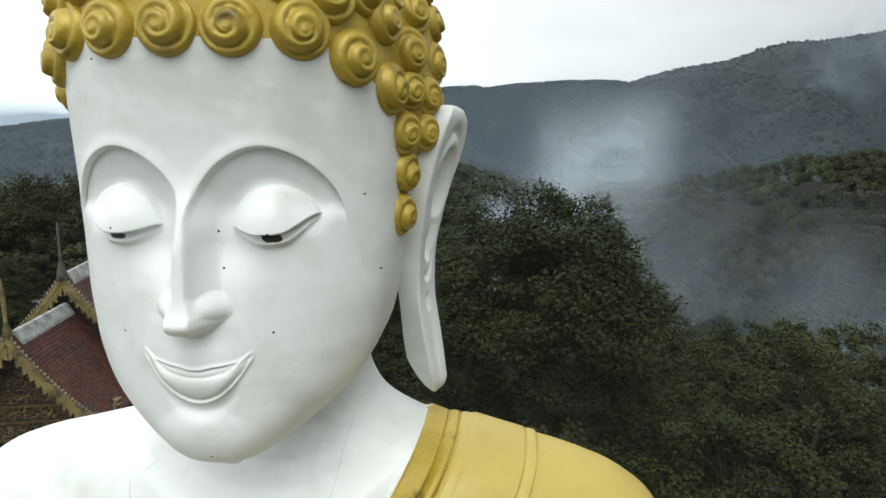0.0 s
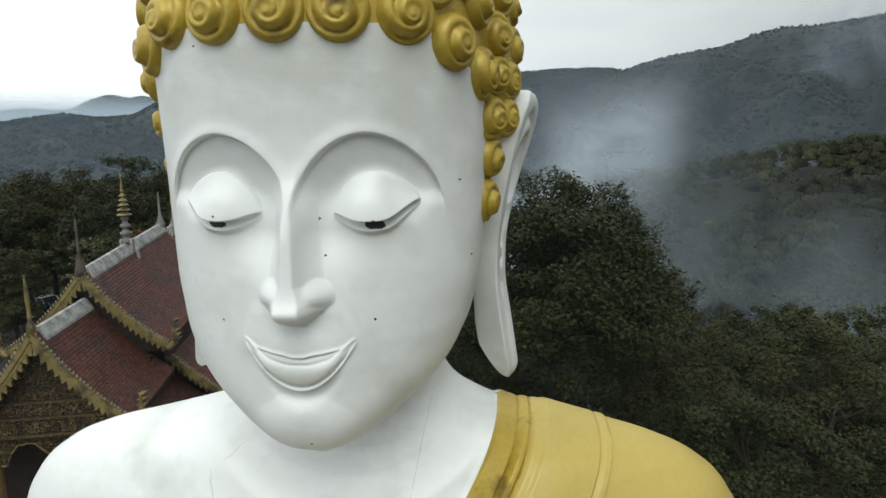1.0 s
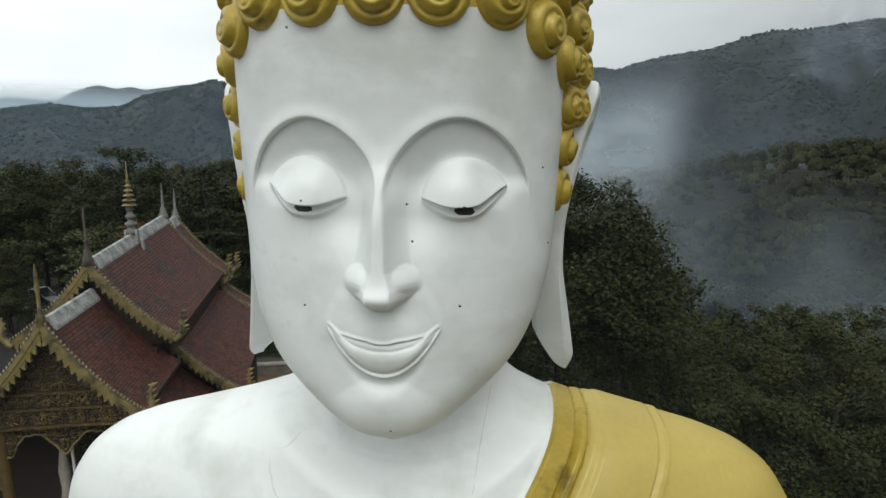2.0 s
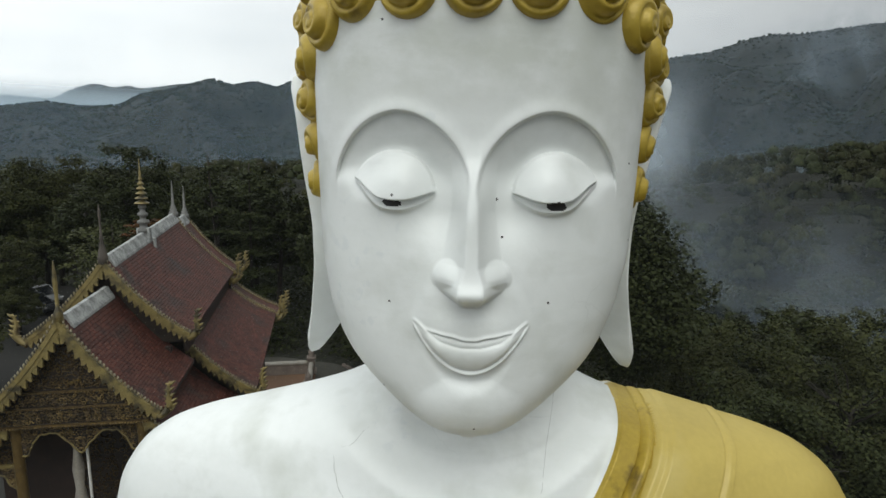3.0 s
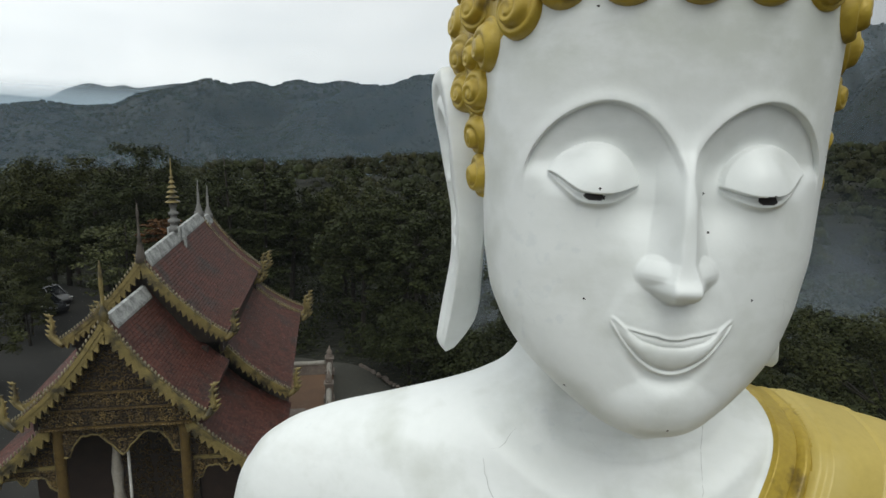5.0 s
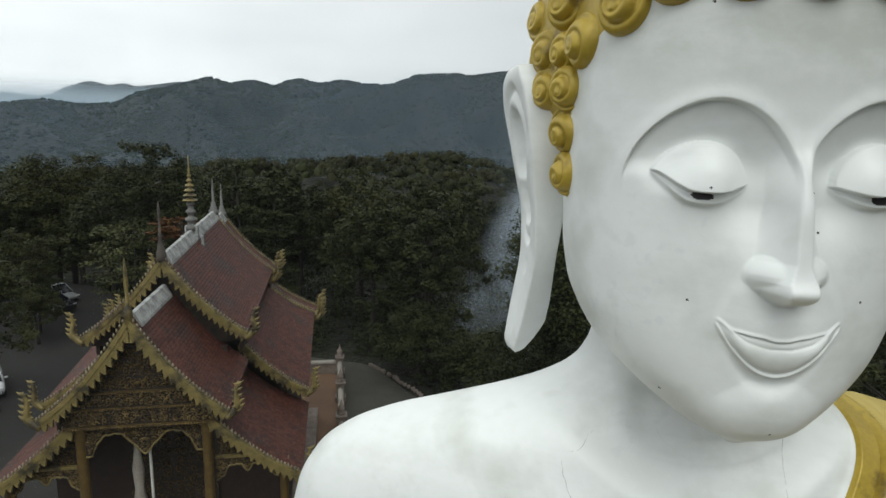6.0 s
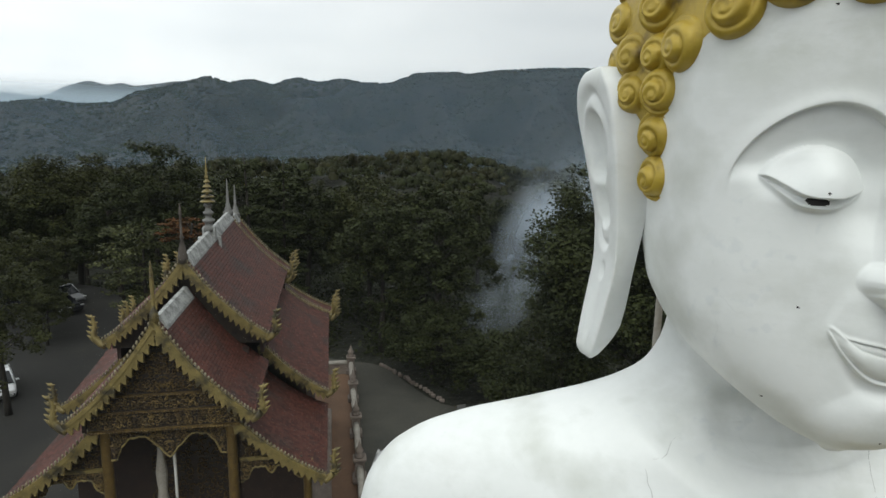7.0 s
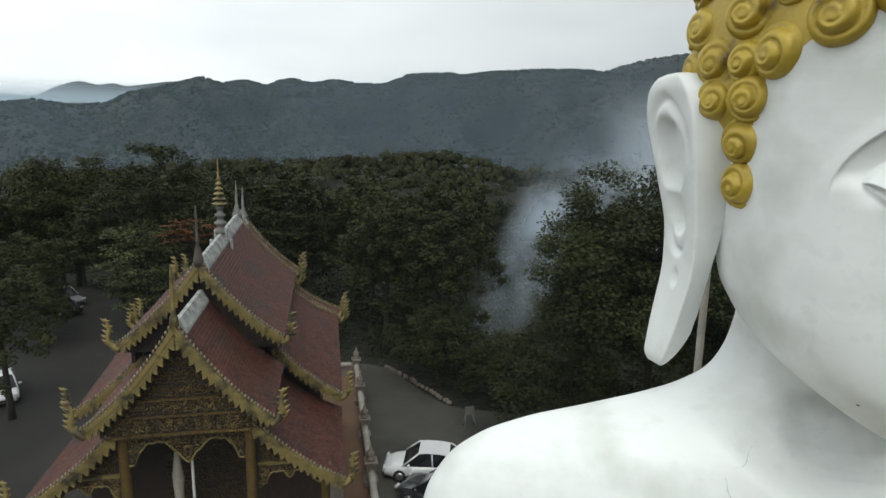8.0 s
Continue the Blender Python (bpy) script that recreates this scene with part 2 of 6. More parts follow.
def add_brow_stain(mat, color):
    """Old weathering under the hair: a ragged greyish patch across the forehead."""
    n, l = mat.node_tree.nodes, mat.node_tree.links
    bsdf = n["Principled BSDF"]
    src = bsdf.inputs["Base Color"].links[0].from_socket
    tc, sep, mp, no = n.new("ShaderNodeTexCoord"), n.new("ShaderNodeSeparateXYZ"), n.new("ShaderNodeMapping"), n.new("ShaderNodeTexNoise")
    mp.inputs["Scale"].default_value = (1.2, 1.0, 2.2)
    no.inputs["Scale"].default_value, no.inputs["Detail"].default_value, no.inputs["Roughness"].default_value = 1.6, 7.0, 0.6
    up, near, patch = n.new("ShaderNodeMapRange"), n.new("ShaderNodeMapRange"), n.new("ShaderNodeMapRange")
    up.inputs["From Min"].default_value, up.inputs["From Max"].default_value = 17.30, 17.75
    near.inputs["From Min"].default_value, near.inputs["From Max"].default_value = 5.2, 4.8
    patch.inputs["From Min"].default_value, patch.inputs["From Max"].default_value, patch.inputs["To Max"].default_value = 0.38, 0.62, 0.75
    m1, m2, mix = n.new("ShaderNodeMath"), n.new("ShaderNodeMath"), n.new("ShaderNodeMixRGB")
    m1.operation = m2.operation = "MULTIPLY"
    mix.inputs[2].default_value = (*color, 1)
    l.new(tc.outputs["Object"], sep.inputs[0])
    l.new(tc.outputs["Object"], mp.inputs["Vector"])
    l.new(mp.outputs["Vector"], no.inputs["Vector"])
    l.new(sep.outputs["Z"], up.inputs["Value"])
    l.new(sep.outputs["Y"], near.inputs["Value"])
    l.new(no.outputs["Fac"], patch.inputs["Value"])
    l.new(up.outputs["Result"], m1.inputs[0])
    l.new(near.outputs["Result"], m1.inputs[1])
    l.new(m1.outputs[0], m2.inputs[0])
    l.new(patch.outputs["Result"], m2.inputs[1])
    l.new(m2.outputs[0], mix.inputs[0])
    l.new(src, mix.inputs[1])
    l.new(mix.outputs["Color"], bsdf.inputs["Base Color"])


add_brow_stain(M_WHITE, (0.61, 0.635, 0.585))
add_chips(M_WHITE, (0.50, 0.55, 0.60), 7.0, 0.60)
add_chips(M_ROBE, (0.28, 0.20, 0.06), 9.0, 0.62)
add_chips(M_GOLD, (0.10, 0.065, 0.02), 9.0, 0.55)
add_streaks(M_WHITE, (0.50, 0.51, 0.465), 0.22)
add_streaks(M_ROBE, (0.36, 0.27, 0.07), 0.4)
add_cracks(M_WHITE, (0.42, 0.43, 0.43))
add_cracks(M_ROBE, (0.30, 0.22, 0.07), 0.4)


# ---- the statue: one mesh ----
STATUE_YAW = radians(-2.9)
STATUE_AT = (-2.15, 4.6)


def statue_world(u, y, z):
    """From the statue's own left-right, depth and height to the world."""
    c, s = math.cos(STATUE_YAW), math.sin(STATUE_YAW)
    return np.stack([STATUE_AT[0] + u * c - (y - STATUE_AT[1]) * s, STATUE_AT[1] + u * s + (y - STATUE_AT[1]) * c, z], -1)


def table(z, keys, soft=0.06):
    """A softened reading of (height, value) keys."""
    k, v = np.array(keys).T
    return sum(np.interp(z + d * soft, k, v) for d in (-1.5, -1, -0.5, 0, 0.5, 1, 1.5)) / 7


def se_angle(theta, n):
    c, s = np.cos(theta), np.sin(theta)
    return np.sign(s) * np.abs(s) ** (2 / n), np.sign(c) * np.abs(c) ** (2 / n)


HEAD_W = [(14.50, 0.05), (14.565, 0.10), (14.64, 0.33), (14.72, 0.48), (14.86, 0.68), (15.0, 0.86), (15.2, 1.085), (15.4, 1.235), (15.7, 1.37), (16.1, 1.435), (16.9, 1.475), (18.0, 1.50), (18.4, 1.48), (18.9, 1.36), (19.3, 1.12), (19.6, 0.8), (19.8, 0.4), (19.85, 0.1)]
HEAD_F = [(14.50, 4.95), (14.565, 4.84), (14.62, 4.66), (14.71, 4.56), (14.84, 4.49), (15.0, 4.455), (15.5, 4.44), (16.0, 4.44), (16.5, 4.455), (17.0, 4.455), (17.5, 4.40), (18.1, 4.345), (18.5, 4.36), (18.9, 4.48), (19.3, 4.75), (19.6, 5.15), (19.8, 5.5), (19.85, 5.7)]
HEAD_C = [(14.50, 4.95), (14.65, 5.02), (14.8, 5.12), (15.0, 5.28), (15.4, 5.5), (15.8, 5.66), (17.0, 5.7), (19.9, 5.8)]
HEAD_B = [(14.50, 5.05), (14.65, 5.4), (14.8, 5.8), (15.0, 6.2), (15.4, 6.8), (15.8, 7.2), (17.0, 7.4), (18.4, 7.4), (19.0, 7.2), (19.6, 6.6), (19.85, 5.9)]


def face_relief(a, z):
    """How far the features stand proud of the smooth head; a: distance from the middle, z: height."""
    # hollow beside the bridge of the nose
    sz = np.where(z > 16.62, 0.30, 0.27)
    d = -0.115 * np.exp(-((a - 0.27) / 0.20) ** 2 - ((z - 16.62) / sz) ** 2)
    # brow arch: sharp undercut edge, soft proud rim, hollow that rises to the lid
    pa, pz = np.abs(a - 0.59) / 0.56, np.maximum(z - 16.76, 0) / 0.59
    q = (pa ** 1.85 + pz ** 1.85 + (np.maximum(16.76 - z, 0) / 0.9) ** 1.85) ** (1 / 1.85)
    ins = (1 - q) * 0.55
    up = smoothstep(16.62, 16.95, z) * (1 - smoothstep(0.9, 1.1, a) * (1 - smoothstep(16.74, 16.92, z)))
    d += -(0.046 * smoothstep(-0.001, 0.014, ins) + 0.066 * smoothstep(0.02, 0.30, ins) - 0.07 * smoothstep(0.30, 0.5, ins)) * up
    d += 0.022 * np.exp(-(np.maximum(q - 1.0, 0) * 0.55 / 0.075) ** 2) * smoothstep(-0.010, 0.008, -ins) * smoothstep(16.60, 16.95, z)
    # closed upper lid over the eyeball
    zl = 16.705 - 0.03 * np.cos((a - 0.60) * 7.5) + 0.10 * smoothstep(0.72, 0.99, a) + 0.012 * smoothstep(0.5, 0.3, a)
    r2 = (np.abs(a - 0.635) / np.where(a > 0.635, 0.36, 0.335)) ** np.where(a > 0.635, 1.8, 2.1) + (np.maximum(z - 16.71, 0) / 0.345) ** 2
    dome = np.sqrt(np.maximum(1 - r2, 0))
    lid = smoothstep(zl - 0.006, zl + 0.006, z)
    inside_a = smoothstep(0.985, 0.95, a) * smoothstep(0.285, 0.315, a)
    d += (0.098 * dome + 0.046 * smoothstep(0.0, 0.14, dome)) * lid
    # slit of the eye and the lower lid
    bow = np.sqrt(np.maximum(1 - ((a - 0.63) / 0.34) ** 2, 0))
    zb = zl - 0.085 * bow
    slit = (1 - lid) * smoothstep(zb - 0.010, zb + 0.015, z)
    d += 0.040 * bow * slit * inside_a
    d += 0.030 * bow * np.exp(-((z - zb) / 0.020) ** 2) * (1 - lid)
    # nose: flat ridge, sloping flanks, rounded tip, wings
    zs = (-0.02, -0.01, 0.0, 0.01, 0.02)
    h = sum(np.interp(z + k, [15.865, 15.885, 15.91, 15.95, 16.01, 16.3, 16.6, 16.85, 17.0, 17.15, 17.35], [0.0, 0.09, 0.18, 0.24, 0.268, 0.21, 0.14, 0.075, 0.035, 0.012, 0.0]) for k in zs) / 5
    w = np.interp(z, [15.88, 15.93, 16.0, 16.1, 16.3, 16.6, 17.0, 17.25], [0.07, 0.11, 0.17, 0.20, 0.17, 0.13, 0.14, 0.32])
    flat = np.interp(z, [15.88, 15.98, 16.06, 16.2, 16.9, 17.2], [0.04, 0.095, 0.095, 0.05, 0.038, 0.07])
    ridge_h = h + 0.09 * np.exp(-((z - 16.62) / 0.30) ** 2) * smoothstep(0.0, 0.06, h)
    t = np.clip((a - flat) / w, 0, 1)
    d += ridge_h * (1 - t) ** 1.15 * (1 - 0.35 * t)
    d += 0.030 * np.exp(-(a / 0.15) ** 4 - ((z - 16.0) / 0.08) ** 2)
    wr = np.hypot((a - 0.205 - 0.30 * (16.13 - z)) / 0.105, (z - 16.12) / 0.120)
    d += 0.060 * np.maximum(1 - wr ** 2, 0) ** 1.2
    # muzzle and the fold from nostril to mouth
    d += 0.055 * np.exp(-(a / 0.34) ** 4 - ((z - 15.58) / 0.22) ** 2)
    fold = 0.34 + (16.02 - z) * 0.40
    d += 0.014 * smoothstep(fold + 0.07, fold - 0.03, a) * smoothstep(15.55, 15.75, z) * smoothstep(16.10, 15.92, z)
    # lips: the upper edge dips in the middle, the corners rise
    zu = 15.585 + 0.028 * smoothstep(0.03, 0.16, a) + 0.028 * smoothstep(0.14, 0.34, a) + 0.075 * smoothstep(0.32, 0.46, a)
    zm = 15.525 + 0.05 * smoothstep(0.05, 0.30, a) + 0.145 * smoothstep(0.22, 0.46, a)
    zo = 15.295 + 0.40 * (np.minimum(a, 0.46) / 0.46) ** 2.0
    zi = zo + 0.035 * smoothstep(0.46, 0.3, a)
    wide = smoothstep(0.475, 0.43, a)
    d += 0.012 * np.exp(-((z - zu - 0.008) / 0.016) ** 2) * wide
    mid_u, half_u = (zu + zm) / 2, np.maximum((zu - zm) / 2, 0.006)
    d += (-0.045 + 0.050 * np.sqrt(np.maximum(1 - ((z - mid_u + half_u * 0.4) / (half_u * 1.4)) ** 2, 0))) * smoothstep(zm, zm + 0.006, z) * smoothstep(zu, zu - 0.006, z) * wide
    mid_l, half_l = (zm + zi) / 2, np.maximum((zm - zi) / 2, 0.006)
    d += 0.036 * np.sqrt(np.maximum(1 - ((z - mid_l) / half_l) ** 2, 0)) * wide * smoothstep(0.46, 0.30, a)
    d += 0.022 * np.exp(-((z - zo) / 0.016) ** 2) * wide
    d += -0.024 * np.exp(-((z - zo + 0.08) / 0.07) ** 2) * smoothstep(0.40, 0.2, a)
    # chin ball
    cr = (a / 0.44) ** 2.0 + (np.abs(z - 14.92) / np.where(z > 14.92, 0.29 + 0.03 * np.exp(-((a - 0.2) / 0.1) ** 2), 0.34)) ** 2.2
    d += 0.036 * smoothstep(1.25, 0.05, cr) * smoothstep(14.58, 14.80, z)
    return d


def head_surface(theta, z, relief=True):
    """The head's skin at an angle (0 is the front) and height, in the statue's own directions."""
    w, f, c, b = (table(z, k) for k in (HEAD_W, HEAD_F, HEAD_C, HEAD_B))
    s, cc = se_angle(theta, 2.3)
    hair = smoothstep(17.0, 17.5, z) * smoothstep(0.30, -0.35, cc)
    w = w * (1 + 0.20 * hair)
    u = w * s
    u = u * (1 - 0.028 * smoothstep(0.0, 0.4, u) * smoothstep(16.3, 15.4, z))
    y = np.where(cc > 0, c - (c - f) * cc, c - (b - c) * cc)
    if relief:
        a = np.abs(u)
        front = smoothstep(0.02, 0.25, cc)
        y = y - face_relief(a, z) * front
    return u, y


def hairline(u, y):
    """Height above which the head is hair."""
    side = smoothstep(4.55, 5.35, y)
    return 18.13 - 0.38 * side - 0.75 * smoothstep(5.30, 5.60, y) - 0.3 * smoothstep(6.3, 6.6, y)


# seams in the plaster, across and up
CRACK_SEAM = [(0.93, 14.70), (0.82, 14.20), (0.74, 13.76), (0.65, 13.42)]
CRACK_CHEST = [(-1.32, 14.02), (-1.20, 14.05), (-1.14, 14.10), (-1.02, 14.19)]
CRACK_LOW = [(-1.38, 13.93), (-1.36, 13.80), (-1.32, 13.66), (-1.24, 13.56), (-1.12, 13.36)]


def grid_faces(rows, cols, closed, first=0):
    i, j = np.meshgrid(np.arange(rows - 1), np.arange(cols if closed else cols - 1), indexing="ij")
    k = (j + 1) % cols
    return (first + np.stack([i * cols + j, i * cols + k, (i + 1) * cols + k, (i + 1) * cols + j], -1)).reshape(-1, 4)


def build_statue():
    verts, faces, mats = [], [], []
    count = 0

    def put(v, f, m):
        nonlocal count
        verts.append(v.reshape(-1, 3))
        faces.append(f + count)
        mats.append(np.broadcast_to(m, (len(f),)))
        count += len(verts[-1])

    # head: fine columns over the face, coarse ones behind
    th = np.concatenate([np.linspace(-1.45, 1.45, 520), np.linspace(1.45, 2 * math.pi - 1.45, 92)[1:-1]])
    zz = np.concatenate([np.linspace(14.50, 18.2, 480), np.linspace(18.2, 19.85, 40)[1:]])
    T, Z = np.meshgrid(th, zz)
    u, y = head_surface(T, Z)
    f = grid_faces(len(zz), len(th), True)
    uc, yc, zc = (q.ravel()[f].mean(1) for q in (u, y, Z))
    m = np.zeros(len(f), int)
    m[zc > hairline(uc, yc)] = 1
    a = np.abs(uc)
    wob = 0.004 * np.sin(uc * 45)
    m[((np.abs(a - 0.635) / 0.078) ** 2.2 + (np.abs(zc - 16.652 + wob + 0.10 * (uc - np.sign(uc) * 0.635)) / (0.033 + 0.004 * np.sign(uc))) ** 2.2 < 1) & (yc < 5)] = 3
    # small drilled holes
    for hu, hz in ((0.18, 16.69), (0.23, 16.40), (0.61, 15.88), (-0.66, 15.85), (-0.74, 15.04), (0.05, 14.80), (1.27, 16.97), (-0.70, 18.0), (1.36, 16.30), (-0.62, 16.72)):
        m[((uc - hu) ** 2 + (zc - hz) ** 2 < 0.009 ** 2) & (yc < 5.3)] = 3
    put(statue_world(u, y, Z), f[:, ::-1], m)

    # neck, shoulders and chest: rows run evenly along the outline
    prof = np.array([(15.9, 0.92, 0.85), (15.3, 0.90, 0.84), (14.95, 0.93, 0.85), (14.70, 1.00, 0.88), (14.50, 1.18, 0.93), (14.33, 1.55, 1.00), (14.19, 2.00, 1.04), (14.02, 2.65, 1.07), (13.88, 3.22, 1.09), (13.70, 3.70, 1.12), (13.44, 4.08, 1.18), (13.04, 4.34, 1.26), (12.5, 4.47, 1.34), (11.9, 4.5, 1.42), (10.5, 4.25, 1.55), (8.8, 3.9, 1.65), (7.0, 3.75, 1.8), (5.4, 3.9, 2.1)])
    run = np.concatenate([[0], np.cumsum(np.hypot(np.diff(prof[:, 0]), np.diff(prof[:, 1])))])
    at = np.concatenate([np.linspace(0, run[12], 260), np.linspace(run[12], run[-1], 60)[1:]])
    keys = [table(at, list(zip(run, prof[:, k])), 0.10) for k in range(3)]
    back = table(keys[0], list(zip([5.4, 9.0, 11.5, 12.6, 13.2, 13.7, 14.1, 14.4, 14.6, 15.9], [1.9, 1.6, 1.4, 1.1, 0.8, 0.5, 0.42, 0.5, 0.8, 0.9])), 0.12)
    mid = table(keys[0], list(zip([5.4, 12.0, 13.4, 14.0, 14.5, 15.9], [6.6, 6.6, 6.62, 6.68, 6.62, 6.3])), 0.25)
    # columns bend so that one of them is the robe's border in every row
    edge = (1.60 - 0.57 * np.maximum(14.33 - keys[0], -0.2) - 0.25 * np.maximum(13.2 - keys[0], 0))[:, None]
    turn = np.arcsin(np.clip(np.abs(edge) / keys[1][:, None], 0, 0.9995) ** (2.15 / 2)) * np.sign(edge)
    c0 = np.linspace(0, 1, 171)[None, :]
    skin_side = -1.75 + (turn + 1.75) * c0
    k1 = np.arange(1, 281)[None, :]
    along = np.clip((edge + 1.62 * k1 / 280) / keys[1][:, None], -0.9995, 0.9995)
    along = np.sign(along) * np.arcsin(np.abs(along) ** (2.15 / 2)) + 1e-4 * k1
    robe_side = np.minimum(along, turn + (1.75 - turn) * 0.8 * k1 / 280)
    rest = robe_side[:, -1:] + (1.75 - robe_side[:, -1:]) * np.linspace(0, 1, 61)[None, 1:]
    front = np.concatenate([skin_side, robe_side, rest], 1)
    behind = np.broadcast_to(np.linspace(1.75, 2 * math.pi - 1.75, 90)[None, 1:-1], (len(at), 88))
    th = np.concatenate([front, behind], 1)
    s, cc = se_angle(th, 2.15)
    U = keys[1][:, None] * s
    chest = 0.20 * np.exp(-((keys[0] - 12.3) / 1.0) ** 2)[:, None] * np.exp(-((np.abs(U) - 1.5) / 1.1) ** 2)
    Y = np.where(cc > 0, mid[:, None] - (keys[2][:, None] + chest) * cc, mid[:, None] - back[:, None] * cc)
    Z = np.broadcast_to(keys[0][:, None], U.shape).copy()
    # the throat draws back above the chest
    throat = 13.90 + 0.30 * (U / 0.95) ** 2
    Y = Y - 0.24 * smoothstep(throat, throat - 0.42, Z) * smoothstep(3.2, 0.6, np.abs(U)) * smoothstep(11.0, 13.2, Z) * (cc > 0)
    Y = Y + 0.11 * smoothstep(throat - 0.01, throat + 0.20, Z) * smoothstep(14.75, 14.45, Z) * smoothstep(0.85, 0.45, np.abs(U)) * (cc > 0)
    # the robe over one shoulder: border with double cords, a broad lapped band
    e = (U - edge) * 0.93 + 1e-6
    on = smoothstep(-0.006, 0.010, e)
    thick = 0.055 * on + 0.030 * smoothstep(0.245, 0.285, e) + 0.026 * smoothstep(0.365, 0.405, e)
    thick -= 0.044 * np.exp(-((e - 0.255) / 0.020) ** 2) + 0.044 * np.exp(-((e - 0.375) / 0.020) ** 2)
    lap = 1.24 + 0.05 * (14.3 - Z)
    thick += 0.035 * smoothstep(lap + 0.025, lap - 0.025, e) * on * smoothstep(0.47, 0.50, e)
    thick -= 0.022 * np.exp(-((e - lap + 0.12) / 0.024) ** 2)
    grow = 1 + thick / np.maximum(np.hypot(U, Y - mid[:, None]), 0.5)
    Y = mid[:, None] + (Y - mid[:, None]) * (1 + thick / 1.0)
    U = U * grow
    Z = Z + thick * 0.5 * smoothstep(12.8, 13.8, Z)
    f = grid_faces(len(at), th.shape[1], True)
    ec = e.ravel()[f].mean(1)
    m = np.where(ec > 0, np.where(ec < 0.385, 1, 2), 0)
    put(statue_world(U, Y, Z), f, m)

    # cracks: fine open seams in the plaster of neck and chest
    skin = Y

    def crack(keys, seed, wide=0.0028, rough=0.008):
        rng_c = random.Random(seed)
        pts = []
        for (ua, za), (ub, zb_) in zip(keys, keys[1:]):
            steps = max(2, int(math.hypot(ub - ua, zb_ - za) / 0.03))
            for i in range(steps):
                k = i / steps
                pts.append((ua + (ub - ua) * k + rng_c.uniform(-rough, rough), za + (zb_ - za) * k + rng_c.uniform(-rough, rough)))
        rows = []
        for i, (pu, pz) in enumerate(pts):
            near = np.argmin((U - pu) ** 2 + (Z - pz) ** 2 + 10 * (Y > 6.4))
            py = skin.ravel()[near] - 0.002
            w = wide * (0.4 + 0.6 * math.sin(math.pi * (i + 0.5) / len(pts)))
            rows.append([(pu - w, py, pz), (pu, py - 0.003, pz + w * 0.5), (pu + w, py, pz)])
        put(statue_world(*np.moveaxis(np.array(rows), -1, 0)), grid_faces(len(rows), 3, False), 4)

    crack(CRACK_SEAM, 1, 0.0018, 0.002)
    crack(CRACK_CHEST, 2)
    crack(CRACK_LOW, 3)

    # ears: long slabs with a hollow, hanging lobes
    for side in (-1, 1):
        t = np.linspace(0, 1, 120)
        z = 17.80 - t * (3.08 if side < 0 else 3.13)
        zk = [14.65, 15.2, 15.8, 16.3, 16.9, 17.4, 17.8]
        # inner edge at the head, front corner of the slab, outer rim
        ear = [np.interp(z, zk, k) for k in (
            (1.47, 1.44, 1.42, 1.38, 1.40, 1.45, 1.70), (6.35, 6.32, 6.13, 5.98, 5.85, 5.80, 5.95),
            (1.84, 1.74, 1.66, 1.67, 1.75, 1.83, 1.95), (6.22, 6.08, 5.98, 5.98, 5.92, 5.95, 6.10),
            (1.94, 1.86, 1.76, 1.77, 1.90, 2.03, 2.06), (6.48, 6.55, 6.58, 6.60, 6.70, 6.78, 6.65))]
        ear = [np.convolve(np.pad(q, 6, mode="edge"), np.ones(13) / 13, "valid") for q in ear]
        ends = np.sqrt(np.clip(1 - np.maximum(1 - t / 0.07, 0) ** 2, 0, 1)) * (1 - 0.62 * np.maximum(1 - (1 - t) / 0.055, 0) ** 2.2)
        ends[-1] = -0.4
        ends = np.maximum(ends, -0.4)[:, None]
        ua, ya, uc_, yc_, ub, yb = (q[:, None] for q in ear)
        # section: front strip, outer face with the hollow, rounded rim, back face
        sec = np.linspace(0, 4, 88, endpoint=False)[None, :]
        p = np.clip(sec, 0, 1)
        q = np.clip(sec - 1, 0, 1)
        k = np.clip(sec - 2, 0, 1)
        r_ = np.clip(sec - 3, 0, 1)
        bu, by = ub - 0.16, yb + 0.05
        cu, cy = ua - 0.04, ya + 0.30
        U = ua + (uc_ - ua) * p + (ub - uc_) * q + (bu - ub) * k + (cu - bu) * r_
        Y = ya + (yc_ - ya) * p + (yb - yc_) * q + (by - yb) * k + (cy - by) * r_
        across = np.clip((U - ua) / (ub - ua), 0, 1)
        zt = z[:, None] + 0.30 * (1 - across) ** 3.2 * smoothstep(0.78, 1.0, t)[:, None]
        # long outer groove, oval bowl, lower bowl, crescent fold, slit in the lobe
        groove = np.hypot((q - 0.57) / 0.42, (zt - 17.02) / 0.58)
        hollow = 0.050 * np.exp(-((groove - 0.92) / 0.10) ** 2) * smoothstep(16.85, 17.15, zt)
        bowl = np.hypot((q - 0.58) / 0.30, (zt - 16.98) / 0.42)
        hollow += 0.160 * smoothstep(1.0, 0.80, bowl)
        low = np.hypot((q - 0.58 + 0.25 * (16.5 - zt)) / 0.25, (zt - 16.42) / 0.26)
        hollow += 0.110 * smoothstep(1.0, 0.70, low) * (1 - smoothstep(1.0, 0.8, bowl))
        crescent = np.hypot((q - 0.52) / 0.24, (zt - 16.30) / 0.30)
        hollow += 0.055 * np.exp(-((crescent - 1.0) / 0.13) ** 2) * smoothstep(16.38, 16.20, zt) * smoothstep(0.25, 0.5, q)
        hollow += 0.05 * smoothstep(1.0, 0.4, ((q - 0.5) / 0.07) ** 2 + ((zt - 15.72) / 0.12) ** 2)
        hollow += 0.018 * smoothstep(1.0, 0.0, ((q - 0.52) / 0.22) ** 2 + ((zt - 15.25) / 0.5) ** 2)
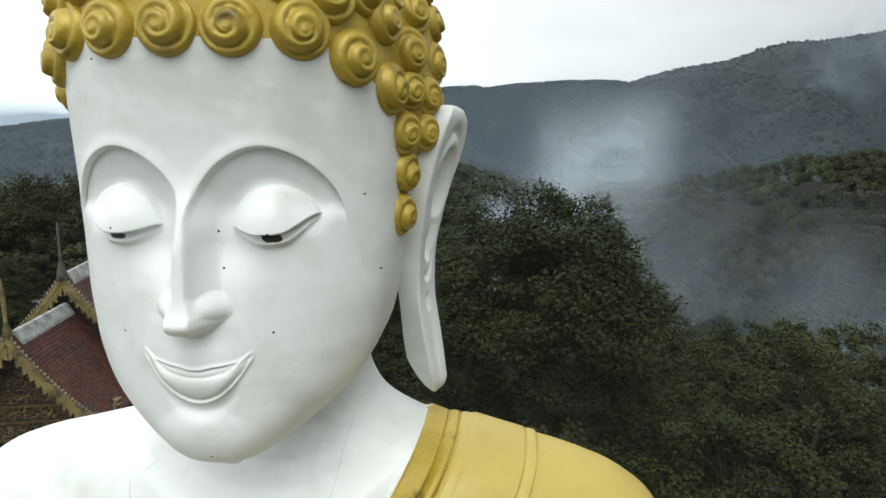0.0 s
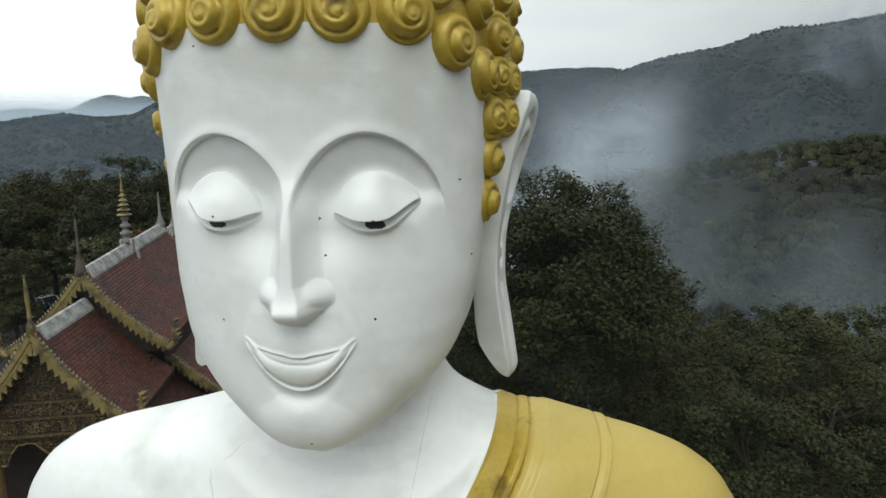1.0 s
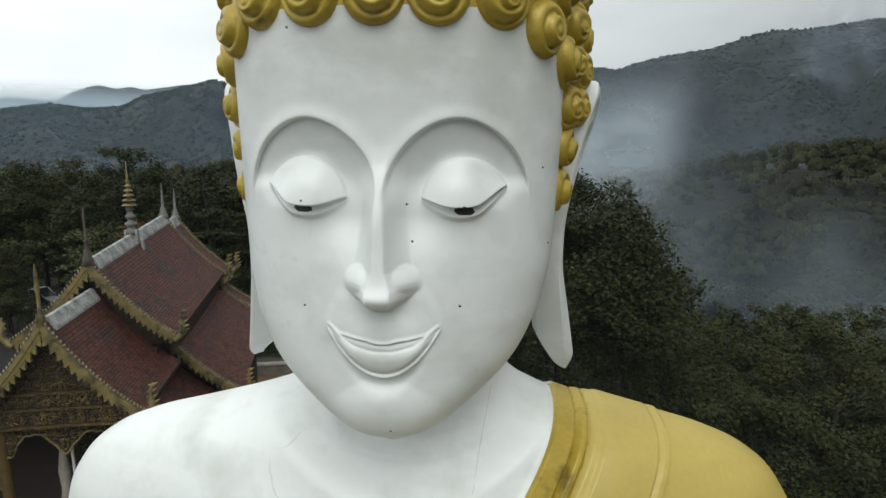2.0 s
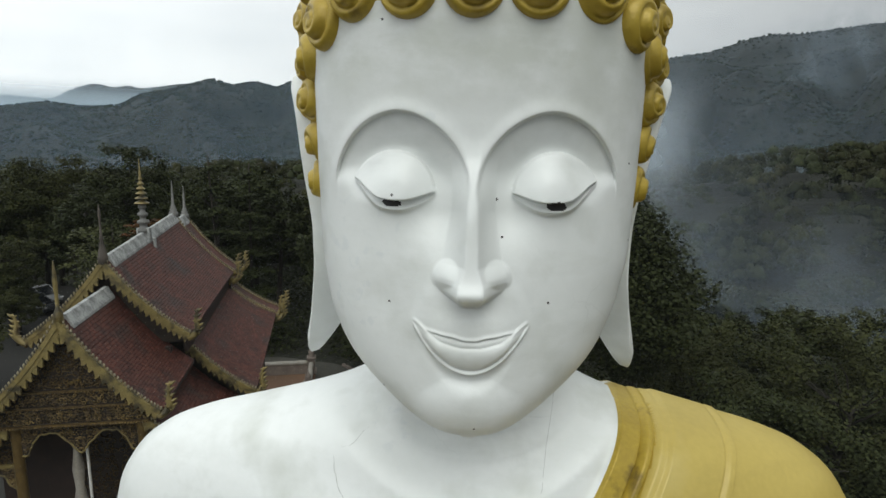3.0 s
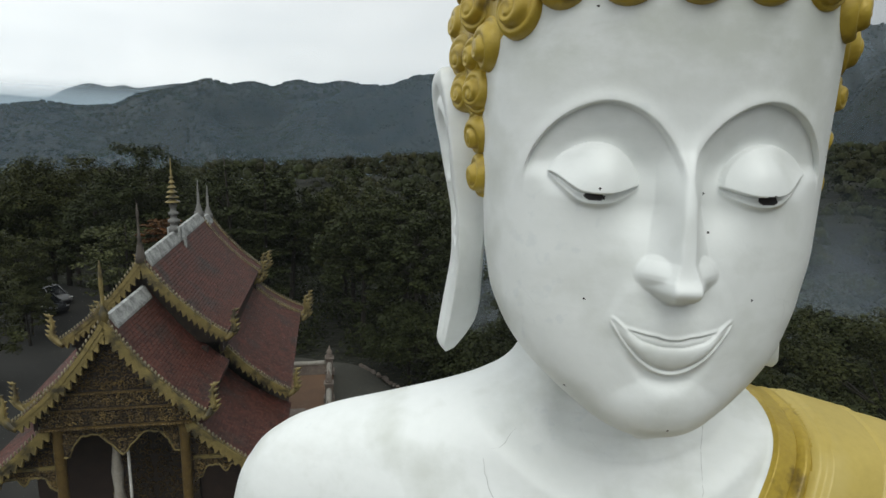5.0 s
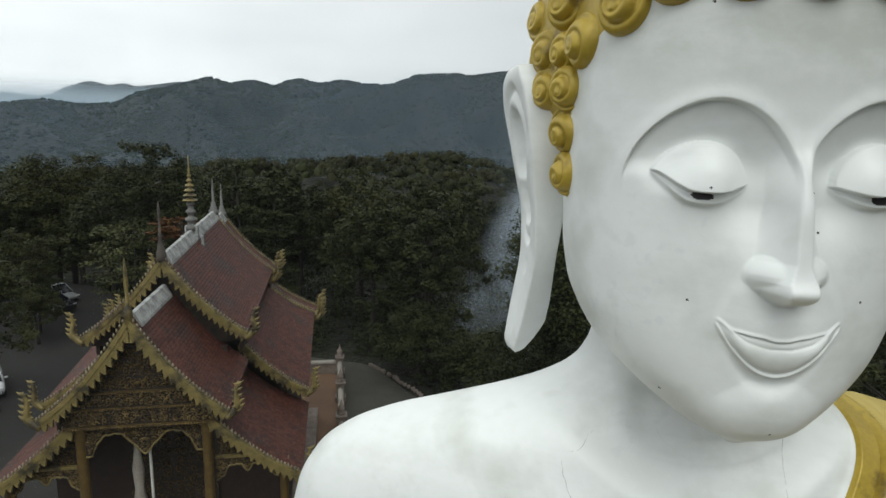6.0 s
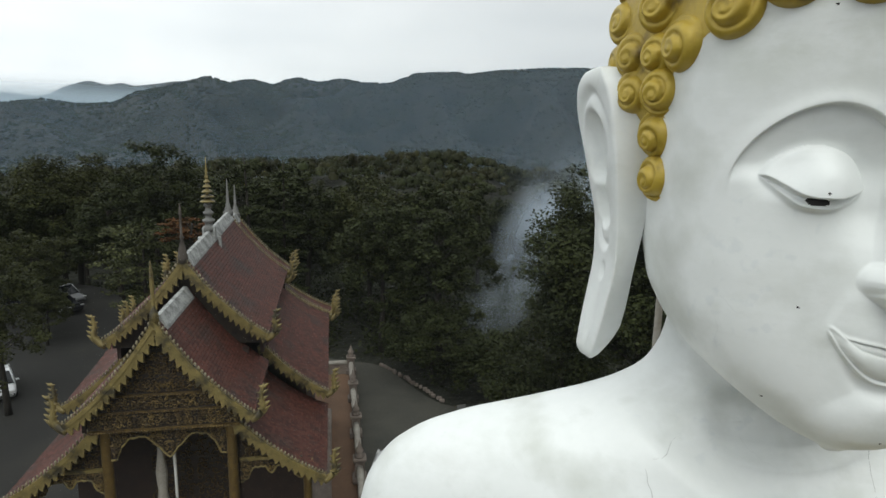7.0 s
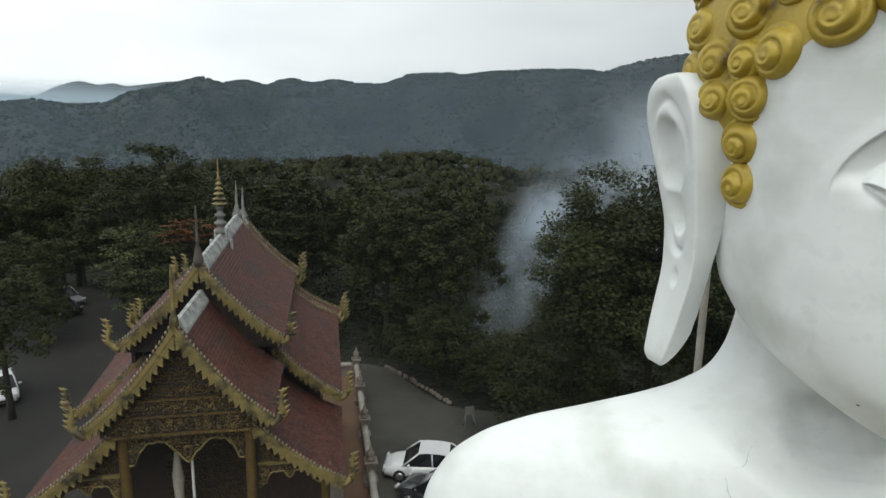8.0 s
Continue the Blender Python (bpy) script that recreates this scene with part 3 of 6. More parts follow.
        on_face = ((sec > 1) & (sec < 2)) * 1.0
        U = U - hollow * on_face
        mu, my = U.mean(1, keepdims=True), Y.mean(1, keepdims=True)
        U = mu + (U - mu) * (0.3 + 0.7 * ends)
        Y = my + (Y - my) * (0.3 + 0.7 * ends)
        for _ in range(1):
            U = (np.roll(U, 1, 1) + 2 * U + np.roll(U, -1, 1)) / 4
            Y = (np.roll(Y, 1, 1) + 2 * Y + np.roll(Y, -1, 1)) / 4
        n = 88
        f = grid_faces(len(t), n, True)
        U = U + (0.03 if side < 0 else -0.07) * smoothstep(17.9, 16.6, zt)
        put(statue_world(side * U, Y, zt), f[:, ::-1] if side < 0 else f, 0)

    # snail-shell curls over the hair
    nr, na = 18, 32
    r = np.linspace(1, 0.0, nr)
    ang = np.linspace(0, 2 * math.pi, na, endpoint=False)
    R, A = np.meshgrid(r, ang, indexing="ij")

    def curl(u, y, z, nrm, size, tall, hand, turn):
        phase = (1 - R) * 2.35 + hand * (A + turn) / (2 * math.pi)
        fr = phase - np.floor(phase)
        ridge = np.sin(math.pi * fr) ** 0.55
        body = tall * ((1 - R ** 1.6) * 0.66 + 0.25 * ridge * smoothstep(1.0, 0.9, R) * smoothstep(0.12, 0.42, R) + 0.13 * np.sqrt(np.maximum(1 - (R / 0.36) ** 2, 0)))
        swell = R * (1 + 0.05 * ridge)
        nv = Vector(nrm).normalized()
        t1 = nv.cross(Vector((0, 0, 1))).normalized()
        t2 = t1.cross(nv)
        P = np.array((u, y, z)) + size * swell[..., None] * (np.cos(A)[..., None] * np.array(t1) + np.sin(A)[..., None] * np.array(t2)) + (body - 0.05 - 0.10 * (R > 0.99))[..., None] * np.array(nv)
        # droop towards the tip
        P[..., 2] -= 0.05 * (1 - R) ** 2
        f = grid_faces(nr, na, True)
        put(statue_world(P[..., 0], P[..., 1], P[..., 2]), f, 1)

    rng = random.Random(4)
    placed = []

    def curl_on(theta, z, size, tall=0.25, lift=0.0):
        u0, y0 = (float(q) for q in head_surface(np.array(theta), np.array(z), False))
        u1, y1 = (float(q) for q in head_surface(np.array(theta + 0.02), np.array(z), False))
        u2, y2 = (float(q) for q in head_surface(np.array(theta), np.array(z + 0.05), False))
        tv, zv = Vector((u1 - u0, y1 - y0, 0)), Vector((u2 - u0, y2 - y0, 0.05))
        nv = tv.cross(zv).normalized()
        if nv.dot(Vector((u0, y0 - 5.8, z - 17.2))) < 0:
            nv = -nv
        placed.append((u0, y0, z))
        if abs(theta) > 1.4 and abs(theta) < 2.1:
            nv = (nv + Vector((0, -0.28, 0))).normalized()
        curl(u0 + nv.x * lift, y0 + nv.y * lift, z + nv.z * lift, nv, size, tall, rng.choice((-1, 1)), rng.uniform(0, 6.28))

    def theta_of(u, z):
        w = float(table(np.array(z), HEAD_W))
        k = max(min(u / w, 1), -1)
        return math.asin(math.copysign(abs(k) ** (2.3 / 2), k))

    for u in (-0.94, -0.50, -0.03, 0.44, 0.90):
        curl_on(theta_of(u, 18.22), 18.22, 0.235)
    for s in (-1, 1):
        # along the hairline, then closely packed rows behind it
        for th0, z0, sz in ((0.93, 18.06, 0.24), (1.28, 17.86, 0.235), (1.45, 17.50, 0.215), (1.52, 17.13, 0.225), (1.53, 16.75, 0.225),
                            (1.22, 18.42, 0.225), (1.50, 18.22, 0.225), (1.64, 17.86, 0.22), (1.63, 17.52, 0.205), (0.78, 18.50, 0.235),
                            (1.78, 18.20, 0.225), (1.92, 17.84, 0.22), (2.00, 17.50, 0.205), (2.06, 18.20, 0.225), (2.20, 17.86, 0.22), (2.34, 18.22, 0.225), (1.95, 17.18, 0.20), (2.25, 17.52, 0.22), (2.2, 17.2, 0.2)):
            curl_on(s * th0, z0, sz, 0.25 if th0 < 1.6 else 0.19)
    for k, z0 in enumerate((18.60, 18.92, 19.22, 19.48, 19.68)):
        w = float(table(np.array(z0), HEAD_W)) * 1.12
        m_ = max(int(2 * math.pi * (w + 0.10) / 0.43), 4)
        for i in range(m_):
            curl_on(2 * math.pi * (i + 0.5 * (k % 2)) / m_, z0, 0.225)
    for k, z0 in enumerate((18.24, 17.88, 17.52, 17.16, 16.82, 16.5)):
        for i in range(4):
            curl_on(2.55 + (i + 0.25 + 0.5 * (k % 2)) * (2 * (math.pi - 2.55)) / 4, z0, 0.225)

    # smaller curls crowd the gaps at the sides and the back
    fill = random.Random(11)
    for k in range(2500):
        th0, z0 = fill.uniform(1.15, 2 * math.pi - 1.15), fill.uniform(16.9, 19.6)
        u0, y0 = (float(q) for q in head_surface(np.array(th0), np.array(z0), False))
        if z0 < float(hairline(np.array(u0), np.array(y0))) + 0.20:
            continue
        if min((u0 - a) ** 2 + (y0 - b) ** 2 + (z0 - c) ** 2 for a, b, c in placed) > 0.315 ** 2:
            curl_on(th0, z0, 0.195, 0.22)

    # arms, crossed legs and the lotus seat below
    def blob(c, r, n=2.2, mat=0, rows=40, cols=64):
        t = np.linspace(0.001, math.pi - 0.001, rows)
        p = np.linspace(0, 2 * math.pi, cols, endpoint=False)
        a, b = se_angle(t, n)
        c1, s1 = se_angle(p, 2.0)
        U = c[0] + r[0] * a[:, None] * s1
        Y = c[1] + r[1] * a[:, None] * c1
        Z = np.broadcast_to((c[2] + r[2] * b)[:, None], U.shape)
        put(statue_world(U, Y, Z), grid_faces(rows, cols, True), mat)

    for s in (-1, 1):
        blob((s * 3.7, 6.3, 9.6), (0.8, 0.95, 2.6), 2.4, 0 if s < 0 else 2)
        blob((s * 3.6, 5.2, 7.4), (0.9, 2.2, 0.8), 2.2, 0 if s < 0 else 2)
        blob((s * 4.2, 4.6, 5.6), (3.0, 2.8, 1.3), 2.4, 2)
    blob((0, 3.6, 5.6), (4.0, 1.9, 1.1), 2.4, 2)
    blob((0, 5.6, 3.0), (7.2, 5.2, 2.0), 5.0, 1)
    blob((0, 5.6, 1.6), (7.8, 5.8, 0.9), 6.0, 0)

    me = bpy.data.meshes.new("buddha_statue")
    V, F = np.concatenate(verts), np.concatenate(faces)
    me.vertices.add(len(V))
    me.vertices.foreach_set("co", V.ravel())
    me.loops.add(F.size)
    me.loops.foreach_set("vertex_index", F.ravel().astype(np.int32))
    me.polygons.add(len(F))
    me.polygons.foreach_set("loop_start", np.arange(0, F.size, 4, dtype=np.int32))
    me.update(calc_edges=True)
    for mt in (M_WHITE, M_GOLD, M_ROBE, M_PUPIL, M_CRACK):
        me.materials.append(mt)
    me.polygons.foreach_set("material_index", np.concatenate(mats).astype(np.int32))
    me.polygons.foreach_set("use_smooth", np.ones(len(F), bool))
    me.update()
    return tagged(new("statue", me), "giant white painted seated statue with gold curls and yellow robe", "statue")


build_statue()


# ---- land: one sheet from the terrace to the mountains ----
LOT_Z = 0.9


def fbm(x, y, scale, octaves=5, seed=3.0):
    out, amp, f = np.zeros_like(x), 1.0, 1.0 / scale
    for k in range(octaves):
        ph = seed * (k + 1) * 1.7
        n = np.sin(x * f * 1.0 + ph + 1.3 * np.sin(y * f * 0.8 + ph)) * np.cos(y * f * 1.1 - ph + 1.1 * np.sin(x * f * 0.7 + 2 * ph))
        out += amp * (1 - np.abs(n) * 2)
        amp *= 0.5
        f *= 2.03
    return out


CREST = [(-70, 2.0), (-45, 2.0), (-39, 1.9), (-36.5, 2.4), (-34, 2.82), (-31.6, 2.5), (-29, 2.75), (-27.4, 3.7), (-24.6, 4.35), (-22.7, 5.0), (-21.6, 5.3), (-19.9, 4.83), (-18, 5.22), (-16.1, 4.75), (-15.1, 5.28), (-13.9, 5.55), (-12.1, 5.15), (-10, 5.57), (-8, 5.24), (-5.3, 5.3), (-3.2, 6.25), (0.5, 6.4), (4.7, 6.9), (8.9, 7.1), (11, 7.1), (13.2, 7.05), (15.2, 6.8), (20, 6.4), (40, 6.0), (70, 4.0)]
CREST_RIGHT = [(8, 0), (13, 6.3), (15.2, 6.85), (16.6, 7.3), (19.1, 7.8), (22.7, 8.2), (25.1, 9.0), (27.2, 9.35), (30, 9.25), (34, 9.6), (45, 9.4), (80, 5.0)]
CREST_FAR = [(-60, 2.0), (-39, 2.6), (-36.5, 3.0), (-35, 2.88), (-33.8, 2.82), (-32.4, 3.63), (-31.2, 4.1), (-30.6, 4.25), (-29.3, 3.95), (-28.2, 4.25), (-27.4, 3.97), (-25.5, 4.3), (-24, 4.6), (-20, 4.2), (-10, 2.0)]


def range_of(az, r, keys, at, front, back):
    """A mountain range: crest heights by compass angle, at a distance, rising from the near foot."""
    k, v = np.array(keys).T
    el = sum(np.interp(az + d, k, v) for d in (-0.25, 0, 0.25)) / 3 + (0.28 if at < 2000 else 0.15)
    crest = (12 if at < 2000 else 19) + at * np.tan(np.radians(el))
    t = np.where(r < at, (r - (at - front)) / front, 1 - (r - at) / back)
    s = np.clip(t, 0, 1)
    return (crest + 14) * (0.55 * s + 0.45 * s * s * (3 - 2 * s))


def land_height(x, y):
    d = np.hypot(x + 10, y - 22)
    r, az = np.hypot(x + 3, y), np.degrees(np.arctan2(x + 3, y))
    front = smoothstep(-10, 30, y)
    z = np.full_like(x, LOT_Z) - 15.0 * smoothstep(34, 120, d) * front - 4.5 * smoothstep(8, 20, x) * smoothstep(9, 26, y)
    hill = smoothstep(75, 170, r)
    z += front * hill * (np.interp(az, [-60, -30, -12, 0, 14, 20, 26, 34, 60], [8, 12, 17, 19, 18, 20, 25, 30, 25]) * np.exp(-((r - 230) / 95) ** 2))
    gully = fbm(x, y, 46.0, 3) * 18.0 + fbm(x, y, 105.0, 2, 5.0) * 8.0
    base = np.maximum(range_of(az, r, CREST, 820, 520, 500), np.maximum(range_of(az, r, CREST_RIGHT, 1050, 650, 500), range_of(az, r, CREST_FAR, 2600, 900, 700)))
    # spurs that run slantwise down from the crest
    spur = 0.5 + 0.5 * np.sin(az * 0.60 + r / 62.0 + 0.9 * np.sin(az * 0.55) + 0.6 * np.sin(r / 70.0))
    gully = gully * 0.55 + 30.0 * spur
    crest_at = np.interp(az, [15, 19], [820, 1050])
    z += base + (gully - 28) * smoothstep(0, 60, base) * smoothstep(30, 330, crest_at - r)
    return z


def build_land():
    # rings grow with distance
    rr = np.concatenate([np.linspace(0, 120, 40), np.geomspace(123, 4200, 170)])
    aa = np.concatenate([np.linspace(-60, 60, 420), np.linspace(60, 300, 100)[1:-1]])
    R, A = np.meshgrid(rr, np.radians(aa), indexing="ij")
    X, Y = -8 + R * np.sin(A), 20 + R * np.cos(A)
    Z = land_height(X, Y)
    me = mesh_of("ground", np.stack([X, Y, Z], -1).reshape(-1, 3), grid_faces(len(rr), len(aa), True)[:, ::-1], True)
    ob = part_mesh("ground", me, M_FOREST)
    return tagged(ob, "forest floor and wooded mountains reaching the horizon", "ground", kind="structure")


build_land()


# ---- temple hall ----
def empty(name, m):
    ob = new(name)
    ob.matrix_world = m
    return ob


TEMPLE_AT, TEMPLE_YAW = (-13.75, 16.45), 10.8
temple = tagged(empty("temple", pose(*TEMPLE_AT, 0, 0, 0, TEMPLE_YAW)), "ornate temple hall with tiered red tile roofs and gilded gables", "temple")


def slope_z(s, z0, z1, k=0.40):
    return z0 - (z0 - z1) * (s + k * s * (1 - s))


def roof_slope(name, side, x0, z0, x1, z1, y0, y1, rise=0.0, rise_out=0.0):
    """One concave slope: a boarded deck and courses of separate small tiles. rise: how far the back stands above the front."""
    n = 14
    bm = bmesh.new()
    rows = []
    for i in range(n + 1):
        s = i / n
        x = x0 + (x1 - x0) * s
        z = slope_z(s, z0, z1)
        rows.append([bm.verts.new((side * x, y, z + (rise + (rise_out - rise) * s) * (y - y0) / (y1 - y0) - dz)) for y in (y0, y1) for dz in (0.03, 0.13)])
    for a, b in zip(rows, rows[1:]):
        for p, q in ((0, 2), (3, 1), (2, 3), (1, 0)):
            bm.faces.new((a[p], a[q], b[q], b[p]))
    bm.faces.new((rows[0][0], rows[0][1], rows[0][3], rows[0][2]))
    bm.faces.new((rows[-1][0], rows[-1][2], rows[-1][3], rows[-1][1]))
    bmesh.ops.recalc_face_normals(bm, faces=bm.faces)
    roof = part("roof_slope", bm, M_WOOD, temple, "dark boarded roof slope")
    rng = random.Random(int(x1 * 100 + y0 * 10 + side))
    length = math.hypot(x1 - x0, z0 - z1) * 1.03
    courses, cols = int(length / 0.115), int((y1 - y0) / 0.125)
    verts, faces = [], []
    for i in range(courses):
        s0, s1 = max(i / courses - 0.012, 0), min((i + 1.08) / courses, 1.01)
        for j in range(cols):
            off = 0.5 * (i % 2)
            ya = y0 + (y1 - y0) * min((j + off) / cols, 1)
            yb = y0 + (y1 - y0) * min((j + off + 0.91) / cols, 1)
            if yb - ya < 0.03:
                continue
            up = 0.050 + rng.uniform(-0.008, 0.010)
            sk = rng.uniform(-0.003, 0.003)
            pts = []
            for s, l in ((s0, 0.004), (s1 + sk, up)):
                x = side * (x0 + (x1 - x0) * s)
                z = slope_z(s, z0, z1)
                for y in (ya, yb):
                    pts.append((x, y, z + l + (rise + (rise_out - rise) * s) * (y - y0) / (y1 - y0)))
            mid = tuple((p + q) / 2 for p, q in zip(pts[2], pts[3]))
            tipx = (mid[0] + side * 0.03, mid[1], mid[2] - 0.025)
            low = [(p[0], p[1], p[2] - 0.040) for p in (pts[2], pts[3])]
            k = len(verts)
            verts += [*pts, *low, tipx]
            faces += [(k, k + 1, k + 3, k + 2) if side < 0 else (k, k + 2, k + 3, k + 1), (k + 2, k + 6, k + 4), (k + 3, k + 5, k + 6), (k + 2, k + 3, k + 6)]
    tiles = part_mesh("roof_tiles", mesh_of("roof_tiles", verts, faces), M_TILE, roof, "small dark red clay roof tiles in courses")
    tiles["kind"] = "stuff"
    return roof


def bargeboard(side, x0, z0, x1, z1, y, step=0.24, back=False, curl=True, h=0.23):
    """Gilded board under the gable edge: toothed lower rim, row of pale studs above, serpent finial at the end."""
    bm = bmesh.new()
    n = 30
    length = math.hypot(x1 - x0, z0 - z1)

    def at(s, d):
        x = x0 + (x1 - x0) * s
        z = slope_z(s, z0, z1)
        ds = 0.01
        tx, tz = (x1 - x0) * ds, slope_z(s + ds, z0, z1) - z
        l = math.hypot(tx, tz)
        return Vector((side * (x + tz / l * -d * -1), 0, z - tx / l * d))

    def strip(y_a, y_b, d_of):
        rows = []
        for i in range(n + 1):
            s = i / n
            t, b = at(s, -0.05), at(s, d_of(s))
            rows.append([bm.verts.new((p.x, yy, p.z)) for p in (t, b) for yy in (y_a, y_b)])
        for a, b in zip(rows, rows[1:]):
            for p, q in ((0, 2), (3, 1), (2, 3), (1, 0)):
                bm.faces.new((a[p], a[q], b[q], b[p]))
        bm.faces.new((rows[0][0], rows[0][1], rows[0][3], rows[0][2]))
        bm.faces.new((rows[-1][0], rows[-1][2], rows[-1][3], rows[-1][1]))

    strip(y - 0.09, y + 0.05, lambda s: h * 0.8)
    strip(y - 0.12, y - 0.085, lambda s: h * 0.35)
    m = int(length / step)
    for i in range(m):
        s0, s1 = (i + 0.05) / m, (i + 1.0) / m
        w_ = s1 - s0
        pts = [at(s0, h * 0.72), at(s0 + w_ * 0.12, h * 0.98), at(s0 + w_ * 0.50, h * 1.18), at(s0 + w_ * 0.85, h * 1.55), at(s0 + w_ * 0.98, h * 1.38), at(s1, h * 0.72)]
        f_ = [bm.verts.new((p.x, y - 0.075, p.z)) for p in pts]
        b_ = [bm.verts.new((p.x, y + 0.03, p.z)) for p in pts]
        bm.faces.new(f_)
        bm.faces.new(b_[::-1])
        for k in range(6):
            bm.faces.new((f_[k], b_[k], b_[(k + 1) % 6], f_[(k + 1) % 6]))
    bmesh.ops.recalc_face_normals(bm, faces=bm.faces)
    board = part("bargeboard", bm, M_BARGE, temple, "gilded bargeboard with a toothed lower rim")
    bm = bmesh.new()
    k = int(length / 0.135)
    for i in range(k):
        p = at((i + 0.5) / k, -0.11)
        add_lathe(bm, [(0.034, p.z - 0.07), (0.040, p.z - 0.01), (0.028, p.z + 0.03), (0.008, p.z + 0.055)], 6, p.x, y - 0.03)
    part("stud_strip", bm, M_STUD, board, "row of pale studs along the gable edge")["kind"] = "stuff"
    if curl:
        bm = bmesh.new()
        e = at(1.0, 0.05)
        pts, rad = [], []
        for i in range(15):
            t = i / 14
            px = 0.34 * math.sin(t * 2.6) + 0.12 * t + 0.16 * math.sin(t * 6.3 + 0.6) * t
            pz = -0.12 + 1.12 * t ** 1.3
            pts.append(Vector((e.x + side * (px - 0.05), y, e.z + pz)))
            rad.append(0.115 * (1 - t) ** 0.6 + 0.020)
        add_tube(bm, pts, rad, 8)
        for i in range(3, 14, 2):
            p, r = pts[i], rad[i]
            add_lathe(bm, [(0.055, -0.02), (0.060, 0.06), (0.030, 0.13), (0.006, 0.20)], 5, m=Matrix.Translation(p + Vector((side * r * 0.7, 0, 0))) @ pose(0, 0, 0, 0, side * 55, 0))
            add_lathe(bm, [(0.045, -0.02), (0.036, 0.04), (0.006, 0.09)], 5, m=Matrix.Translation(p - Vector((side * r * 0.7, 0, 0))) @ pose(0, 0, 0, 0, -side * 65, 0))
        part("serpent_finial", bm, M_BARGE, board, "gilded curling serpent finial")
    return board


M_RAIL = material("pale_coping", (0.36, 0.34, 0.30), 0.8, second=(0.23, 0.21, 0.18), scale=2.0, fine=15.0, bump=0.3)
M_STUD = material("pale_studs", (0.27, 0.24, 0.165), 0.6, second=(0.13, 0.10, 0.05), scale=4.0, fine=20.0, bump=0.1, island=0.25)
M_GLINT = material("gilt_relief", (0.190, 0.130, 0.045), 0.5, 0.25, second=(0.055, 0.036, 0.018), scale=2.4, fine=14.0, contrast=0.4, bump=0.4, bump_scale=30.0, island=0.45)
M_DARK = material("dark_lacquer", (0.036, 0.024, 0.016), 0.55, second=(0.012, 0.009, 0.008), scale=4.0, fine=20.0, bump=0.2)
M_GREY = material("grey_cement", (0.20, 0.20, 0.19), 0.8, second=(0.11, 0.11, 0.105), scale=3.0, fine=20.0, bump=0.3)
M_SPIRE = material("stained_cement", (0.10, 0.085, 0.07), 0.8, second=(0.05, 0.042, 0.036), scale=3.0, fine=20.0, bump=0.3)
M_PALE = material("pale_plaster", (0.62, 0.62, 0.60), 0.7, second=(0.48, 0.48, 0.46), scale=2.0, fine=15.0, bump=0.1)

# x inner, z inner, x outer, z outer, y front, y back, rise of the ridge
TIERS = {
    "porch": (0.0, 11.80, 2.62, 8.82, -0.05, 4.2, 0.05, 0.05),
    "hall": (0.0, 12.88, 2.72, 10.12, 3.55, 12.75, 0.48, 0.30),
    "rear": (0.0, 12.95, 2.75, 10.05, 12.6, 14.9, 0.10, 0.10),
    "porch_wing": (2.05, 8.40, 4.72, 6.30, 0.42, 5.4, 0.0, 0.15),
    "hall_wing": (2.30, 9.35, 4.75, 7.25, 4.85, 12.9, 0.40, 0.85),
    "rear_wing": (2.30, 9.60, 4.90, 7.95, 12.75, 14.3, 0.0, 0.05),
}
for key, (x0, z0, x1, z1, y0, y1, rise, rise_out) in TIERS.items():
    for side in (-1, 1):
        roof_slope(key, side, x0, z0, x1, z1, y0, y1, rise, rise_out)
        bargeboard(side, x0, z0, x1, z1, y0 - 0.02)
        if key in ("hall", "rear", "rear_wing", "hall_wing"):
            bargeboard(side, x0, z0 + rise * 0.95, x1, z1 + rise_out, y1 + 0.06, h=0.18)


def ridge_cap(y0, y1, z0, z1):
    bm = bmesh.new()
    n = 12
    rows = []
    for i in range(n + 1):
        y, z = y0 + (y1 - y0) * i / n, z0 + (z1 - z0) * i / n
        rows.append([bm.verts.new((x, y, z + dz)) for x, dz in ((-0.27, -0.34), (-0.25, -0.25), (-0.06, 0.10), (0.06, 0.10), (0.25, -0.25), (0.27, -0.34))])
    for a, b in zip(rows, rows[1:]):
        for k in range(5):
            bm.faces.new((a[k], a[k + 1], b[k + 1], b[k]))
    for r in (rows[0], rows[-1]):
        bm.faces.new(r)
    bmesh.ops.recalc_face_normals(bm, faces=bm.faces)
    part("ridge_cap", bm, M_RIDGE, temple, "weathered whitish mortar ridge cap")


ridge_cap(0.25, 3.6, 11.82, 11.86)
ridge_cap(3.85, 12.7, 12.92, 13.38)
ridge_cap(12.8, 14.8, 12.98, 13.05)


def spike(name, mat, label, x, y, z, profile, n=10):
    bm = bmesh.new()
    add_lathe(bm, [(r, z + h) for r, h in profile], n, x, y)
    return part(name, bm, mat, temple, label)


